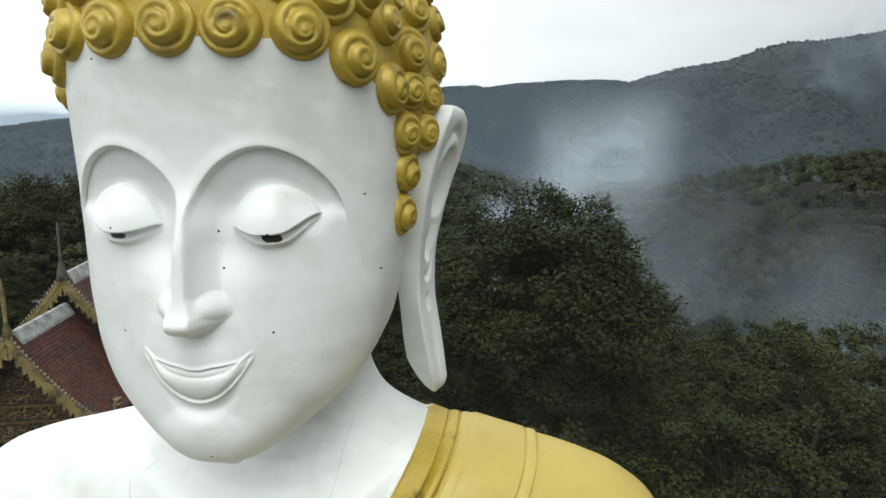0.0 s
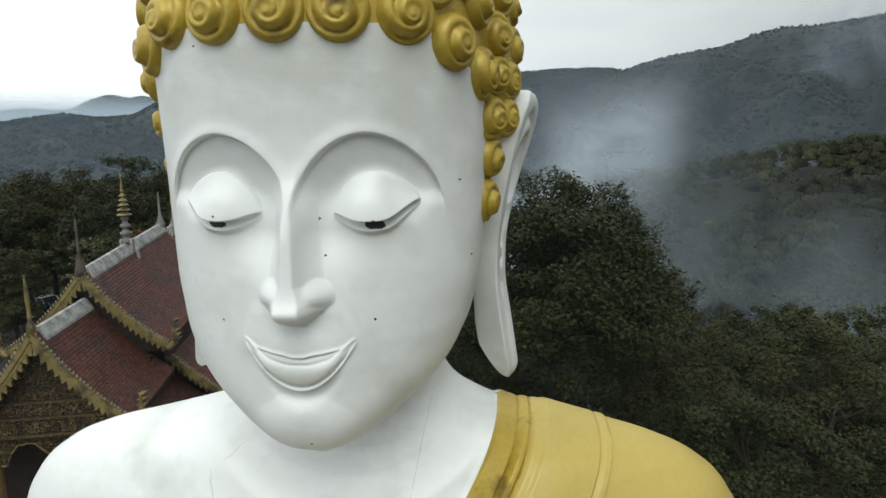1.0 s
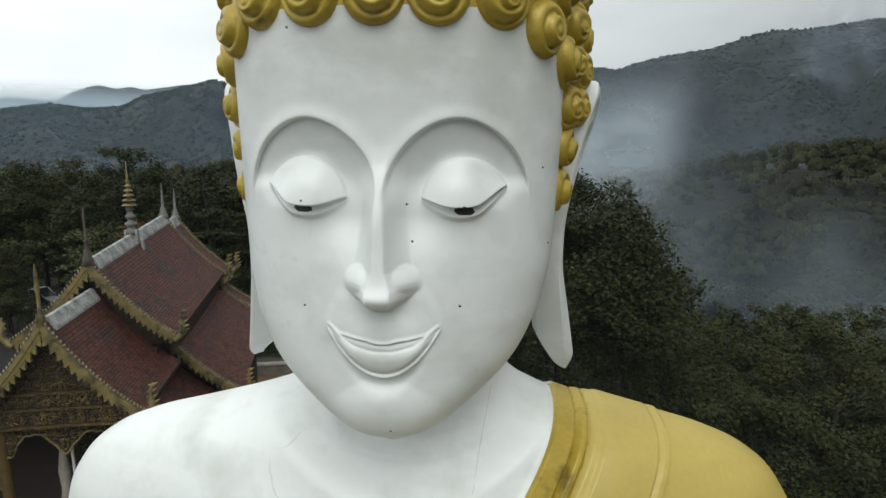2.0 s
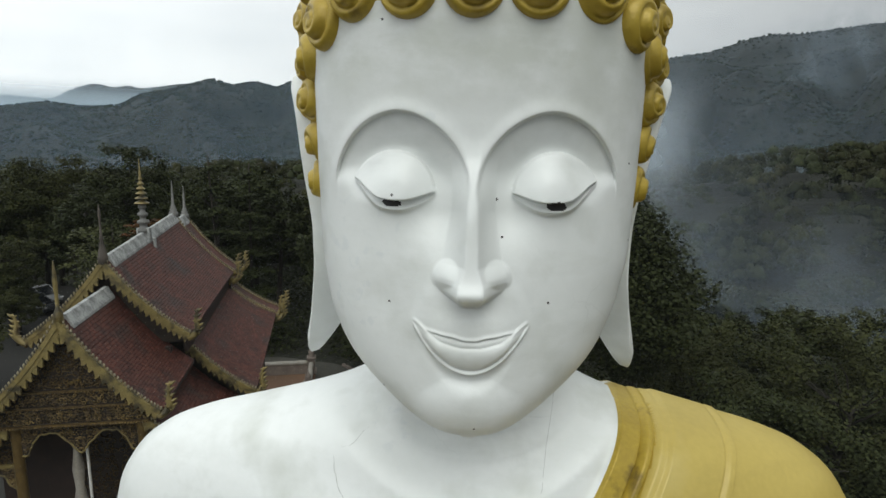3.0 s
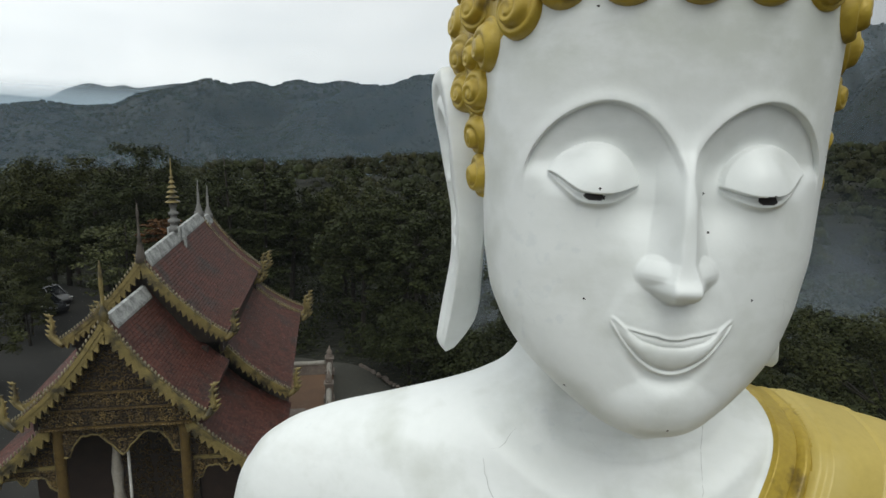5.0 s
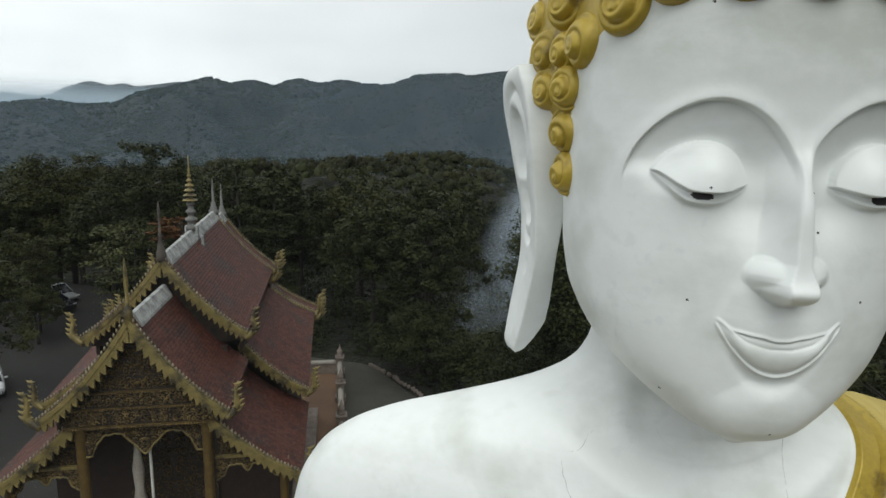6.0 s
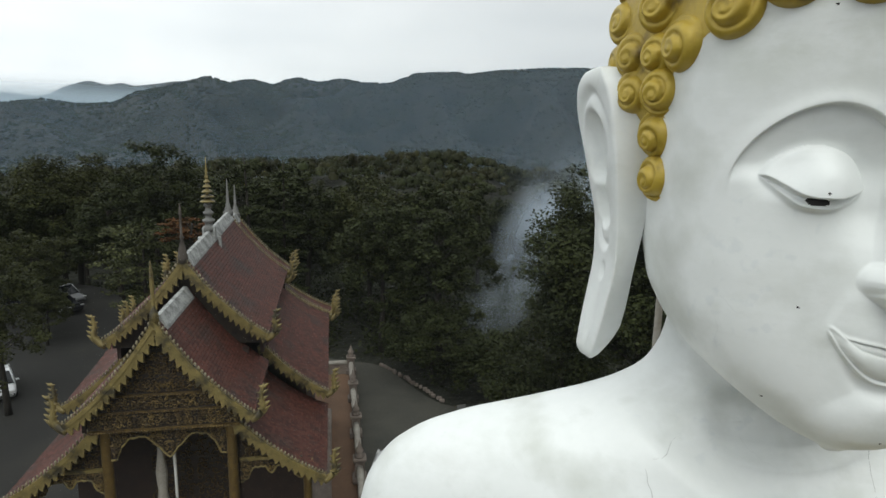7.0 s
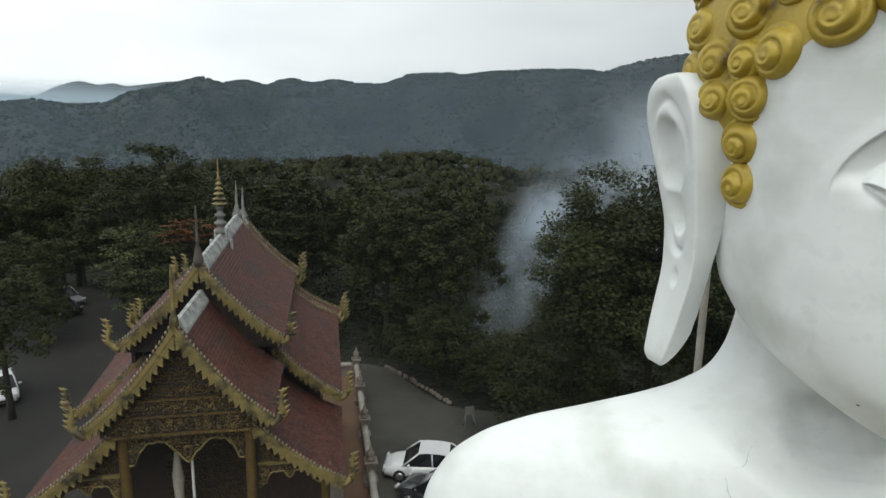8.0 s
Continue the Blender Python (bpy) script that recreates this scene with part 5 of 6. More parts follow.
def car(x, y, heading, mat, label, tall=False):
    """A car with its nose along its own +x."""
    ob = tagged(empty("car", pose(x, y, LOT_Z + 0.10, 0, 0, heading)), label, "car", group="parked cars")
    L, W, H = (4.6, 1.84, 1.75) if tall else (4.35, 1.72, 1.47)
    # body sections along the length: x, sill, waist, half width
    belt = 0.98 if tall else 0.88
    secs = [(-0.5, 0.42, belt - 0.14, 0.80), (-0.485, 0.30, belt - 0.03, 0.90), (-0.40, 0.22, belt + 0.01, 0.98), (-0.2, 0.20, belt, 1.0), (0.1, 0.20, belt - 0.02, 1.0), (0.25, 0.20, belt - 0.06, 0.99), (0.38, 0.22, belt - 0.15, 0.96), (0.47, 0.27, belt - 0.26, 0.86), (0.5, 0.40, belt - 0.38, 0.72)]
    bm = bmesh.new()
    rows = []
    for sx, lo, hi, w in secs:
        hw = W / 2 * w
        ring = [(-hw * 0.93, lo), (-hw, lo + 0.15), (-hw, hi - 0.16), (-hw * 0.94, hi - 0.03), (-hw * 0.75, hi), (hw * 0.75, hi), (hw * 0.94, hi - 0.03), (hw, hi - 0.16), (hw, lo + 0.15), (hw * 0.93, lo)]
        rows.append([bm.verts.new((sx * L, yy, zz)) for yy, zz in ring])
    for a, b in zip(rows, rows[1:]):
        for k in range(10):
            bm.faces.new((a[k], a[(k + 1) % 10], b[(k + 1) % 10], b[k])).smooth = True
    bm.faces.new(rows[0])
    bm.faces.new(rows[-1][::-1])
    bmesh.ops.recalc_face_normals(bm, faces=bm.faces)
    body = part("body", bm, mat, ob)
    # cabin: glass house with a painted roof
    cab = [(-0.44 if tall else -0.40, belt - 0.02, 0.90), (-0.36 if tall else -0.24, H - 0.10, 0.76), (-0.28 if tall else -0.14, H - 0.02, 0.74), (0.02, H, 0.74), (0.10, H - 0.05, 0.75), (0.27, belt - 0.05, 0.90)]
    bm = bmesh.new()
    rows = []
    for sx, z, w in cab:
        rows.append([bm.verts.new((sx * L, s * W / 2 * ww, zz)) for s, ww, zz in ((-1, 0.92, belt - 0.05), (-1, w, z), (1, w, z), (1, 0.92, belt - 0.05))])
    for a, b in zip(rows, rows[1:]):
        for k in range(3):
            bm.faces.new((a[k], a[k + 1], b[k + 1], b[k]))
    bm.faces.new(rows[0])
    bm.faces.new(rows[-1][::-1])
    bmesh.ops.recalc_face_normals(bm, faces=bm.faces)
    part("window_glass", bm, M_GLASS, body, "dark tinted windows")
    bm = bmesh.new()
    rows = []
    for sx, z, w in cab[1:5]:
        rows.append([bm.verts.new((sx * L, s * W / 2 * w * k, z + d)) for s, k, d in ((-1, 1.02, -0.07), (-1, 1.0, 0.012), (1, 1.0, 0.012), (1, 1.02, -0.07))])
    for a, b in zip(rows, rows[1:]):
        for k in range(3):
            bm.faces.new((a[k], a[k + 1], b[k + 1], b[k])).smooth = False
    part("roof_panel", bm, mat, body)
    for s in (-1, 1):
        for (xa, za, wa), (xb, zb, wb) in ((cab[0], cab[1]), (cab[4], cab[5]), ((-0.06, belt - 0.03, 0.925), (-0.05, H - 0.06, 0.755))):
            bm = bmesh.new()
            add_tube(bm, [Vector((xa * L, s * W / 2 * wa * 1.01, za)), Vector((xb * L, s * W / 2 * wb * 1.01, zb))], [0.045, 0.04], 5)
            part("pillar", bm, mat, body)
        bm = bmesh.new()
        add_box(bm, 0.20 * L, s * (W / 2 + 0.09), belt + 0.06, 0.12, 0.2, 0.13)
        bmesh.ops.bevel(bm, geom=bm.edges[:], offset=0.03, segments=2, affect="EDGES")
        part("wing_mirror", bm, mat, body)
        for sx, mt, nm, z in ((0.475, M_LAMP, "headlight", belt - 0.26), (-0.488, M_TAIL, "tail_light", belt - 0.12)):
            bm = bmesh.new()
            add_box(bm, sx * L, s * W / 2 * 0.68, z, 0.12, 0.34, 0.13)
            bmesh.ops.bevel(bm, geom=bm.edges[:], offset=0.03, segments=2, affect="EDGES")
            part(nm, bm, mt, body)
        for sx in (-0.30, 0.30):
            m = pose(sx * L, s * (W / 2 - 0.10), 0.32, 90, 0, 0)
            bm = bmesh.new()
            add_lathe(bm, [(0.2, -0.10), (0.30, -0.11), (0.325, -0.07), (0.325, 0.07), (0.30, 0.11), (0.2, 0.10)], 20, m=m)
            wheel = part("wheel", bm, M_TYRE, ob)
            bm = bmesh.new()
            add_lathe(bm, [(0.05, -0.118), (0.19, -0.112), (0.20, 0.112), (0.05, 0.118)], 14, m=m)
            part("rim", bm, M_RIM, wheel)
    for sx in (-0.5, 0.5):
        bm = bmesh.new()
        add_box(bm, sx * L * 0.985, 0, 0.42, 0.10, W * 0.5, 0.12)
        part("bumper_trim", bm, M_TYRE, body)
    return ob


car(-6.6, 26.8, 176, M_CARWHITE, "white saloon car parked on the concrete")
car(-5.9, 24.3, 150, M_CARDARK, "dark grey saloon car parked beside a white one")
car(-33.4, 35.0, -50, M_CARWHITE, "white saloon car parked under trees")
car(-42.5, 55.5, -20, M_CARSILVER, "silver sport utility car parked far under trees", True)
car(-41.0, 52.4, -15, M_CARDARK, "dark car parked in shade under trees", True)
car(-45.5, 51.5, 70, M_CARDARK, "dark car parked in shade under trees", True)

# folding stand on the concrete
stand = tagged(empty("folding_stand", pose(-4.35, 31.8, LOT_Z + 0.10, 0, 0, 15)), "grey folding stand with a small square panel", "sign stand")
for s in (-1, 1):
    for fy_, ty in ((-0.25, 0.0), (0.25, 0.0)):
        bm = bmesh.new()
        add_tube(bm, [Vector((s * 0.32, fy_, 0.0)), Vector((s * 0.20, ty, 0.75))], [0.03, 0.025], 6)
        part("leg", bm, M_GREY, stand)
bm = bmesh.new()
add_box(bm, 0, -0.02, 0.98, 0.55, 0.05, 0.5)
bmesh.ops.bevel(bm, geom=bm.edges[:], offset=0.015, segments=1, affect="EDGES")
part("panel", bm, M_GREY, stand)

# slender pole behind the statue
pole = tagged(empty("pole", pose(-1.95, 9.6, LOT_Z + 0.10)), "slender pale painted steel pole on a base plate", "pole")
bm = bmesh.new()
add_lathe(bm, [(0.075, 0.0), (0.07, 8.0), (0.055, 15.2), (0.02, 15.3)], 12)
part("shaft", bm, M_RAIL, pole)
bm = bmesh.new()
add_lathe(bm, [(0.22, 0.0), (0.22, 0.05), (0.12, 0.06), (0.09, 0.25)], 12)
part("base_plate", bm, M_GREY, pole)


# ---- trees ----
def leaf_material(name, base, second, crowns=0.0):
    """Leaf green varied by leaf; with crowns, also a tint of its own for each patch of that many metres."""
    mat = material(name, base, 0.6, second=second, scale=0.35, fine=3.0, contrast=0.5, bump=0.0, island=0.22)
    n, l = mat.node_tree.nodes, mat.node_tree.links
    bsdf = n["Principled BSDF"]
    bsdf.inputs["Specular IOR Level"].default_value = 0.12
    if crowns:
        src = bsdf.inputs["Base Color"].links[0].from_socket
        tc, vo, hsv, sep = n.new("ShaderNodeTexCoord"), n.new("ShaderNodeTexVoronoi"), n.new("ShaderNodeHueSaturation"), n.new("ShaderNodeSeparateXYZ")
        vo.voronoi_dimensions = "2D"
        vo.inputs["Scale"].default_value = 1.0 / crowns
        hue, val = n.new("ShaderNodeMapRange"), n.new("ShaderNodeMapRange")
        hue.inputs["To Min"].default_value, hue.inputs["To Max"].default_value = 0.465, 0.52
        val.inputs["To Min"].default_value, val.inputs["To Max"].default_value = 0.68, 1.36
        l.new(tc.outputs["Object"], vo.inputs["Vector"])
        l.new(vo.outputs["Color"], sep.inputs[0])
        l.new(sep.outputs["X"], hue.inputs["Value"])
        l.new(sep.outputs["Y"], val.inputs["Value"])
        l.new(hue.outputs["Result"], hsv.inputs["Hue"])
        l.new(val.outputs["Result"], hsv.inputs["Value"])
        l.new(src, hsv.inputs["Color"])
        l.new(hsv.outputs["Color"], bsdf.inputs["Base Color"])
    return mat


M_LEAF = leaf_material("leaf_green", (0.0335, 0.0405, 0.0118), (0.0155, 0.0200, 0.0067))
M_LEAF_OLIVE = leaf_material("leaf_olive", (0.0460, 0.0500, 0.0140), (0.0215, 0.0252, 0.0078))
M_LEAF_DARK = leaf_material("leaf_dark", (0.0330, 0.0400, 0.0120), (0.0170, 0.0212, 0.0072))
M_LEAF_PALE = leaf_material("leaf_pale", (0.0740, 0.0800, 0.0300), (0.0300, 0.0350, 0.0135))
M_FLOWER = leaf_material("flower_orange", (0.1200, 0.0400, 0.0130), (0.0450, 0.0300, 0.0100))
M_CANOPY = leaf_material("canopy", (0.0245, 0.0285, 0.0098), (0.0165, 0.0195, 0.0070), 7.0)
M_SLOPE = leaf_material("slope_canopy", (0.0200, 0.0240, 0.0088), (0.0145, 0.0178, 0.0066), 26.0)


def leaves(rng, centers, per, spread, size, flat=0.35):
    """Leaves scattered round twig ends: each one a folded blade of four triangles."""
    n = len(centers) * per
    c = np.repeat(np.array(centers), per, 0)
    off = rng.normal(0, 1, (n, 3))
    off /= np.maximum(np.linalg.norm(off, axis=1, keepdims=True), 1e-6)
    c = c + off * (rng.random((n, 1)) ** 0.45) * np.array(spread)
    d = rng.normal(0, 1, (n, 3))
    d[:, 2] = d[:, 2] * flat - 0.25
    d /= np.linalg.norm(d, axis=1, keepdims=True)
    up = rng.normal(0, 0.38, (n, 3)) + off * 0.8 + np.array((0, 0, 0.75))
    s = np.cross(d, up)
    s /= np.maximum(np.linalg.norm(s, axis=1, keepdims=True), 1e-6)
    nrm = np.cross(s, d)
    L = size * rng.uniform(0.6, 1.3, (n, 1))
    a, b = c - d * L * 0.5, c + d * L * 0.5
    m = c - nrm * L * 0.08
    l, r = m - s * L * 0.32 + nrm * L * 0.12, m + s * L * 0.32 + nrm * L * 0.12
    v = np.stack([a, l, b, r], 1).reshape(-1, 3)
    f = np.arange(n)[:, None] * 4 + np.array([[0, 1, 2, 3]])
    return v, np.concatenate([f[:, [0, 1, 2]], f[:, [0, 2, 3]]])


def fast_mesh(name, v, f, mat):
    me = bpy.data.meshes.new(name)
    k = f.shape[1]
    me.vertices.add(len(v))
    me.vertices.foreach_set("co", v.astype(np.float32).ravel())
    me.loops.add(f.size)
    me.loops.foreach_set("vertex_index", f.ravel().astype(np.int32))
    me.polygons.add(len(f))
    me.polygons.foreach_set("loop_start", np.arange(0, f.size, k, dtype=np.int32))
    me.update(calc_edges=True)
    me.materials.append(mat)
    return me


def tree(x, y, z, height, radius, crown_low, seed, mat, label, clusters=70, per=60, size=0.3, shape="round", group="trees"):
    """Tapered trunk, limbs that fork towards leaf clusters, an uneven crown with gaps."""
    rng = np.random.default_rng(seed)
    ob = tagged(empty("tree", pose(x, y, z)), label, "tree", group=group)
    bm = bmesh.new()
    lean = rng.normal(0, 0.03, 2)
    top = height * (0.75 if shape == "round" else 0.97)
    tp = [Vector((float(lean[0] * t * height), float(lean[1] * t * height), float(top * t))) for t in np.linspace(0, 1, 8)]
    r0 = 0.020 * height * (0.45 if shape == "cone" else 1.0)
    add_tube(bm, tp, [r0 * (1 - 0.85 * t) + 0.02 for t in np.linspace(0, 1, 8)], 8)
    cz, ch = (crown_low + height) / 2, (height - crown_low) / 2
    cs = []
    # boughs: lumps of foliage round the crown, with dark gaps between them
    nb = min(26, max(10, int(clusters ** 0.62)))
    k_ = np.arange(nb) + 0.5
    ph, th_ = np.arccos(1 - 1.75 * k_ / nb), k_ * 2.39996 + rng.uniform(0, 6.28)
    lobes = np.stack([np.sin(ph) * np.cos(th_), np.sin(ph) * np.sin(th_), np.cos(ph)], -1) + rng.normal(0, 0.12, (nb, 3))
    reach = rng.uniform(0.52, 0.72, nb)
    girth = rng.uniform(0.30, 0.46, nb) * (24 / nb) ** 0.3
    while len(cs) < clusters:
        d = rng.normal(0, 1, 3)
        d /= np.linalg.norm(d)
        j = len(cs) % nb
        if shape == "cone":
            h = rng.random() ** 1.2
            tier = math.floor(h * 9) / 9 + 0.02 * rng.random()
            rr = radius * (1 - tier) ** 0.8 * rng.uniform(0.05, 1.0)
            a = rng.uniform(0, 6.283)
            p = np.array((rr * math.cos(a), rr * math.sin(a), crown_low + (height - crown_low) * tier - 0.12 * rr))
        elif shape == "flat":
            tier = rng.integers(0, 5) / 4.6
            rr = radius * (1 - 0.45 * tier) * math.sqrt(rng.random())
            a = rng.uniform(0, 6.283)
            p = np.array((rr * math.cos(a), rr * math.sin(a), crown_low + (height - crown_low) * tier - 0.08 * rr + rng.normal(0, 0.12)))
        else:
            out = lobes[j] / np.linalg.norm(lobes[j])
            if d @ (out + np.array((0, 0, 0.7))) < -0.25:
                d = -d
            if rng.random() < 0.30:
                d = d * rng.random() ** 0.5
            if rng.random() < 0.16:
                p = d * rng.random() * 0.5 * np.array((radius, radius, ch)) + np.array((0, 0, cz))
                cs.append(p)
                continue
            at = lobes[j] * reach[j] + d * girth[j] * rng.uniform(0.72, 1.0) * np.array((1, 1, 0.8))
            p = at * np.array((radius, radius, ch)) + np.array((0, 0, cz))
        cs.append(p)
    for p in cs[::max(1, len(cs) // 26)]:
        zb = min(max(p[2] - 0.45 * math.hypot(p[0], p[1]) - 0.4, height * 0.2), top * 0.96)
        b = tp[0].lerp(tp[-1], zb / top)
        e = b.lerp(Vector([float(q) for q in p]), 0.72)
        mid = b.lerp(e, 0.5) + Vector((0, 0, 0.08 * (e - b).length)) + Vector(rng.normal(0, 0.1, 3).tolist())
        add_tube(bm, [b, mid, e], [r0 * 0.17, r0 * 0.10, r0 * 0.03], 5)
    part("trunk", bm, M_BARK, ob, "grey-brown trunk with forking limbs")
    sp = radius * (0.74 / math.sqrt(nb) if shape == "round" else 0.18)
    v, f = leaves(rng, cs, per, (sp, sp, sp * (0.72 if shape == "round" else 0.25)), size)
    part_mesh("crown", fast_mesh("crown", v, f, mat), [], ob)
    return ob


BIG = "broad dark green leafy tree with gaps in its crown"
tree(3.1, 25.0, -1.0, 17.0, 5.5, 7.2, 1, M_LEAF, BIG, 520, 220, 0.165)
tree(8.0, 17.0, -2.0, 12.2, 3.7, 3.0, 2, M_LEAF, "leafy green tree standing below the statue's shoulder", 130, 230, 0.135)
tree(12.3, 22.3, -3.5, 14.6, 4.2, 4.0, 3, M_LEAF_OLIVE, "olive green leafy tree in thin smoke", 120, 200, 0.145)
tree(8.9, 25.5, -3.0, 12.0, 3.5, 3.0, 4, M_LEAF_OLIVE, "olive green leafy tree in thin smoke", 120, 190, 0.15)
tree(14.0, 16.0, -3.5, 11.6, 3.8, 3.0, 5, M_LEAF, "leafy green tree standing below the statue's shoulder", 120, 210, 0.135)
tree(4.0, 18.5, -1.5, 9.6, 3.2, 2.0, 6, M_LEAF_DARK, "dark leafy tree in the shade of a taller one", 90, 130, 0.18)
tree(-6.2, 37.6, 0.4, 6.6, 3.1, 1.2, 7, M_LEAF_DARK, "dark leafy shrub-like tree beside the car park", 90, 110, 0.20)
tree(-2.2, 34.6, 0.2, 5.6, 2.6, 0.8, 8, M_LEAF_DARK, "dark leafy tree beside the car park", 80, 110, 0.20)
tree(-30.6, 32.0, 0.9, 9.6, 2.7, 0.4, 9, M_LEAF_OLIVE, "olive green tree at the edge of the car park", 90, 110, 0.18)
tree(-19.4, 43.0, 0.6, 15.9, 2.7, 2.0, 10, M_LEAF_DARK, "tall narrow tree with tiers of dark foliage", 230, 60, 0.24, "cone")
tree(-17.8, 44.5, 0.6, 15.2, 2.6, 2.0, 11, M_LEAF_DARK, "tall narrow tree with tiers of dark foliage", 220, 60, 0.24, "cone")
tree(-30.0, 47.0, 0.6, 9.8, 4.6, 4.0, 12, M_LEAF_PALE, "spreading tree with flat layers of pale green leaves", 150, 45, 0.26, "flat")
tree(-24.9, 44.5, 0.6, 10.4, 2.7, 8.9, 13, M_FLOWER, "spreading tree with flat layers of orange blossom", 40, 40, 0.26, "flat")
tree(-22.5, 50.0, 0.6, 14.0, 4.4, 4.0, 14, M_LEAF_DARK, "broad dark green tree behind the temple hall", 130, 100, 0.26)

tree(0.8, 28.0, -0.5, 10.5, 4.6, 0.8, 15, M_LEAF_DARK, "dark leafy tree in the shade of a taller one", 110, 130, 0.20)
tree(6.6, 22.0, -2.0, 9.5, 3.6, 0.8, 16, M_LEAF_DARK, "dark leafy tree in the shade of a taller one", 90, 130, 0.19)
tree(-46.0, 64.0, -0.4, 16.6, 6.6, 3.0, 17, M_LEAF_OLIVE, "broad olive green tree beyond the road", 190, 110, 0.27)
tree(-31.5, 53.0, 0.4, 16.0, 4.6, 4.0, 18, M_LEAF_DARK, "broad dark green tree behind the temple hall", 150, 110, 0.26)

proto = [
    tree(-10.2, 43.6, 0.5, 12.6, 3.7, 2.5, 21, M_LEAF_DARK, "dark green forest tree behind the car park", 150, 80, 0.27, group="forest edge trees"),
    tree(-5.6, 41.0, 0.3, 12.8, 3.5, 2.5, 22, M_LEAF, "green forest tree behind the car park", 150, 80, 0.27, group="forest edge trees"),
    tree(-49.0, 66.0, -1.0, 15.4, 4.5, 3.0, 23, M_LEAF_OLIVE, "olive green forest tree beyond the car park", 150, 80, 0.30, group="forest edge trees"),
]
rng = random.Random(5)
EDGE = [(-24, 55, 13), (-38, 58, 13), (-40, 66, 15.5), (-30, 60, 14), (-18, 52, 14), (-12, 51, 13.5), (-7, 49, 13), (-2, 60, 12.0), (8, 58, 9.5), (14, 56, 9), (9, 34, 9), (12, 33, 8.5), (16, 29, 11.3), (19, 24, 11.5), (22, 33, 12), (18, 38, 10.2), (27, 28, 12.5), (-44, 72, 16), (-52, 58, 13.5), (-57, 74, 16), (-56, 50, 12), (-50, 44, 11.5), (-62, 62, 14), (-36, 70, 14.5), (-22, 58, 13.5), (-66, 80, 16), (-45, 36, 10.5), (-41, 27, 10), (-14, 58, 13.5), (-6, 57, 13), (2, 62, 11), (13, 44, 8), (20, 18, 11.5), (25, 22, 12), (15, 46, 8.5), (24, 42, 10), (32, 36, 13), (-70, 66, 14), (-39, 47, 9), (-37.6, 46, 5.5), (-41.5, 47.5, 5.5), (-36, 43.5, 5), (-47, 61, 13), (-53, 67, 14), (-60, 88, 16), (-50, 84, 16), (-76, 92, 17), (-68, 100, 17), (-44, 88, 16), (-34, 82, 15), (-78, 74, 15), (-58, 104, 17)]
for i, (x, y, h) in enumerate(EDGE):
    src = proto[i % 3]
    gz = float(land_height(np.array([float(x)]), np.array([float(y)]))[0])
    k = h / (12.6, 12.8, 15.4)[i % 3]
    t = copy_thing(src, pose(x, y, gz, 0, 0, rng.uniform(0, 360)) @ Matrix.Diagonal((k * rng.uniform(0.95, 1.2), k * rng.uniform(0.95, 1.2), k, 1)))


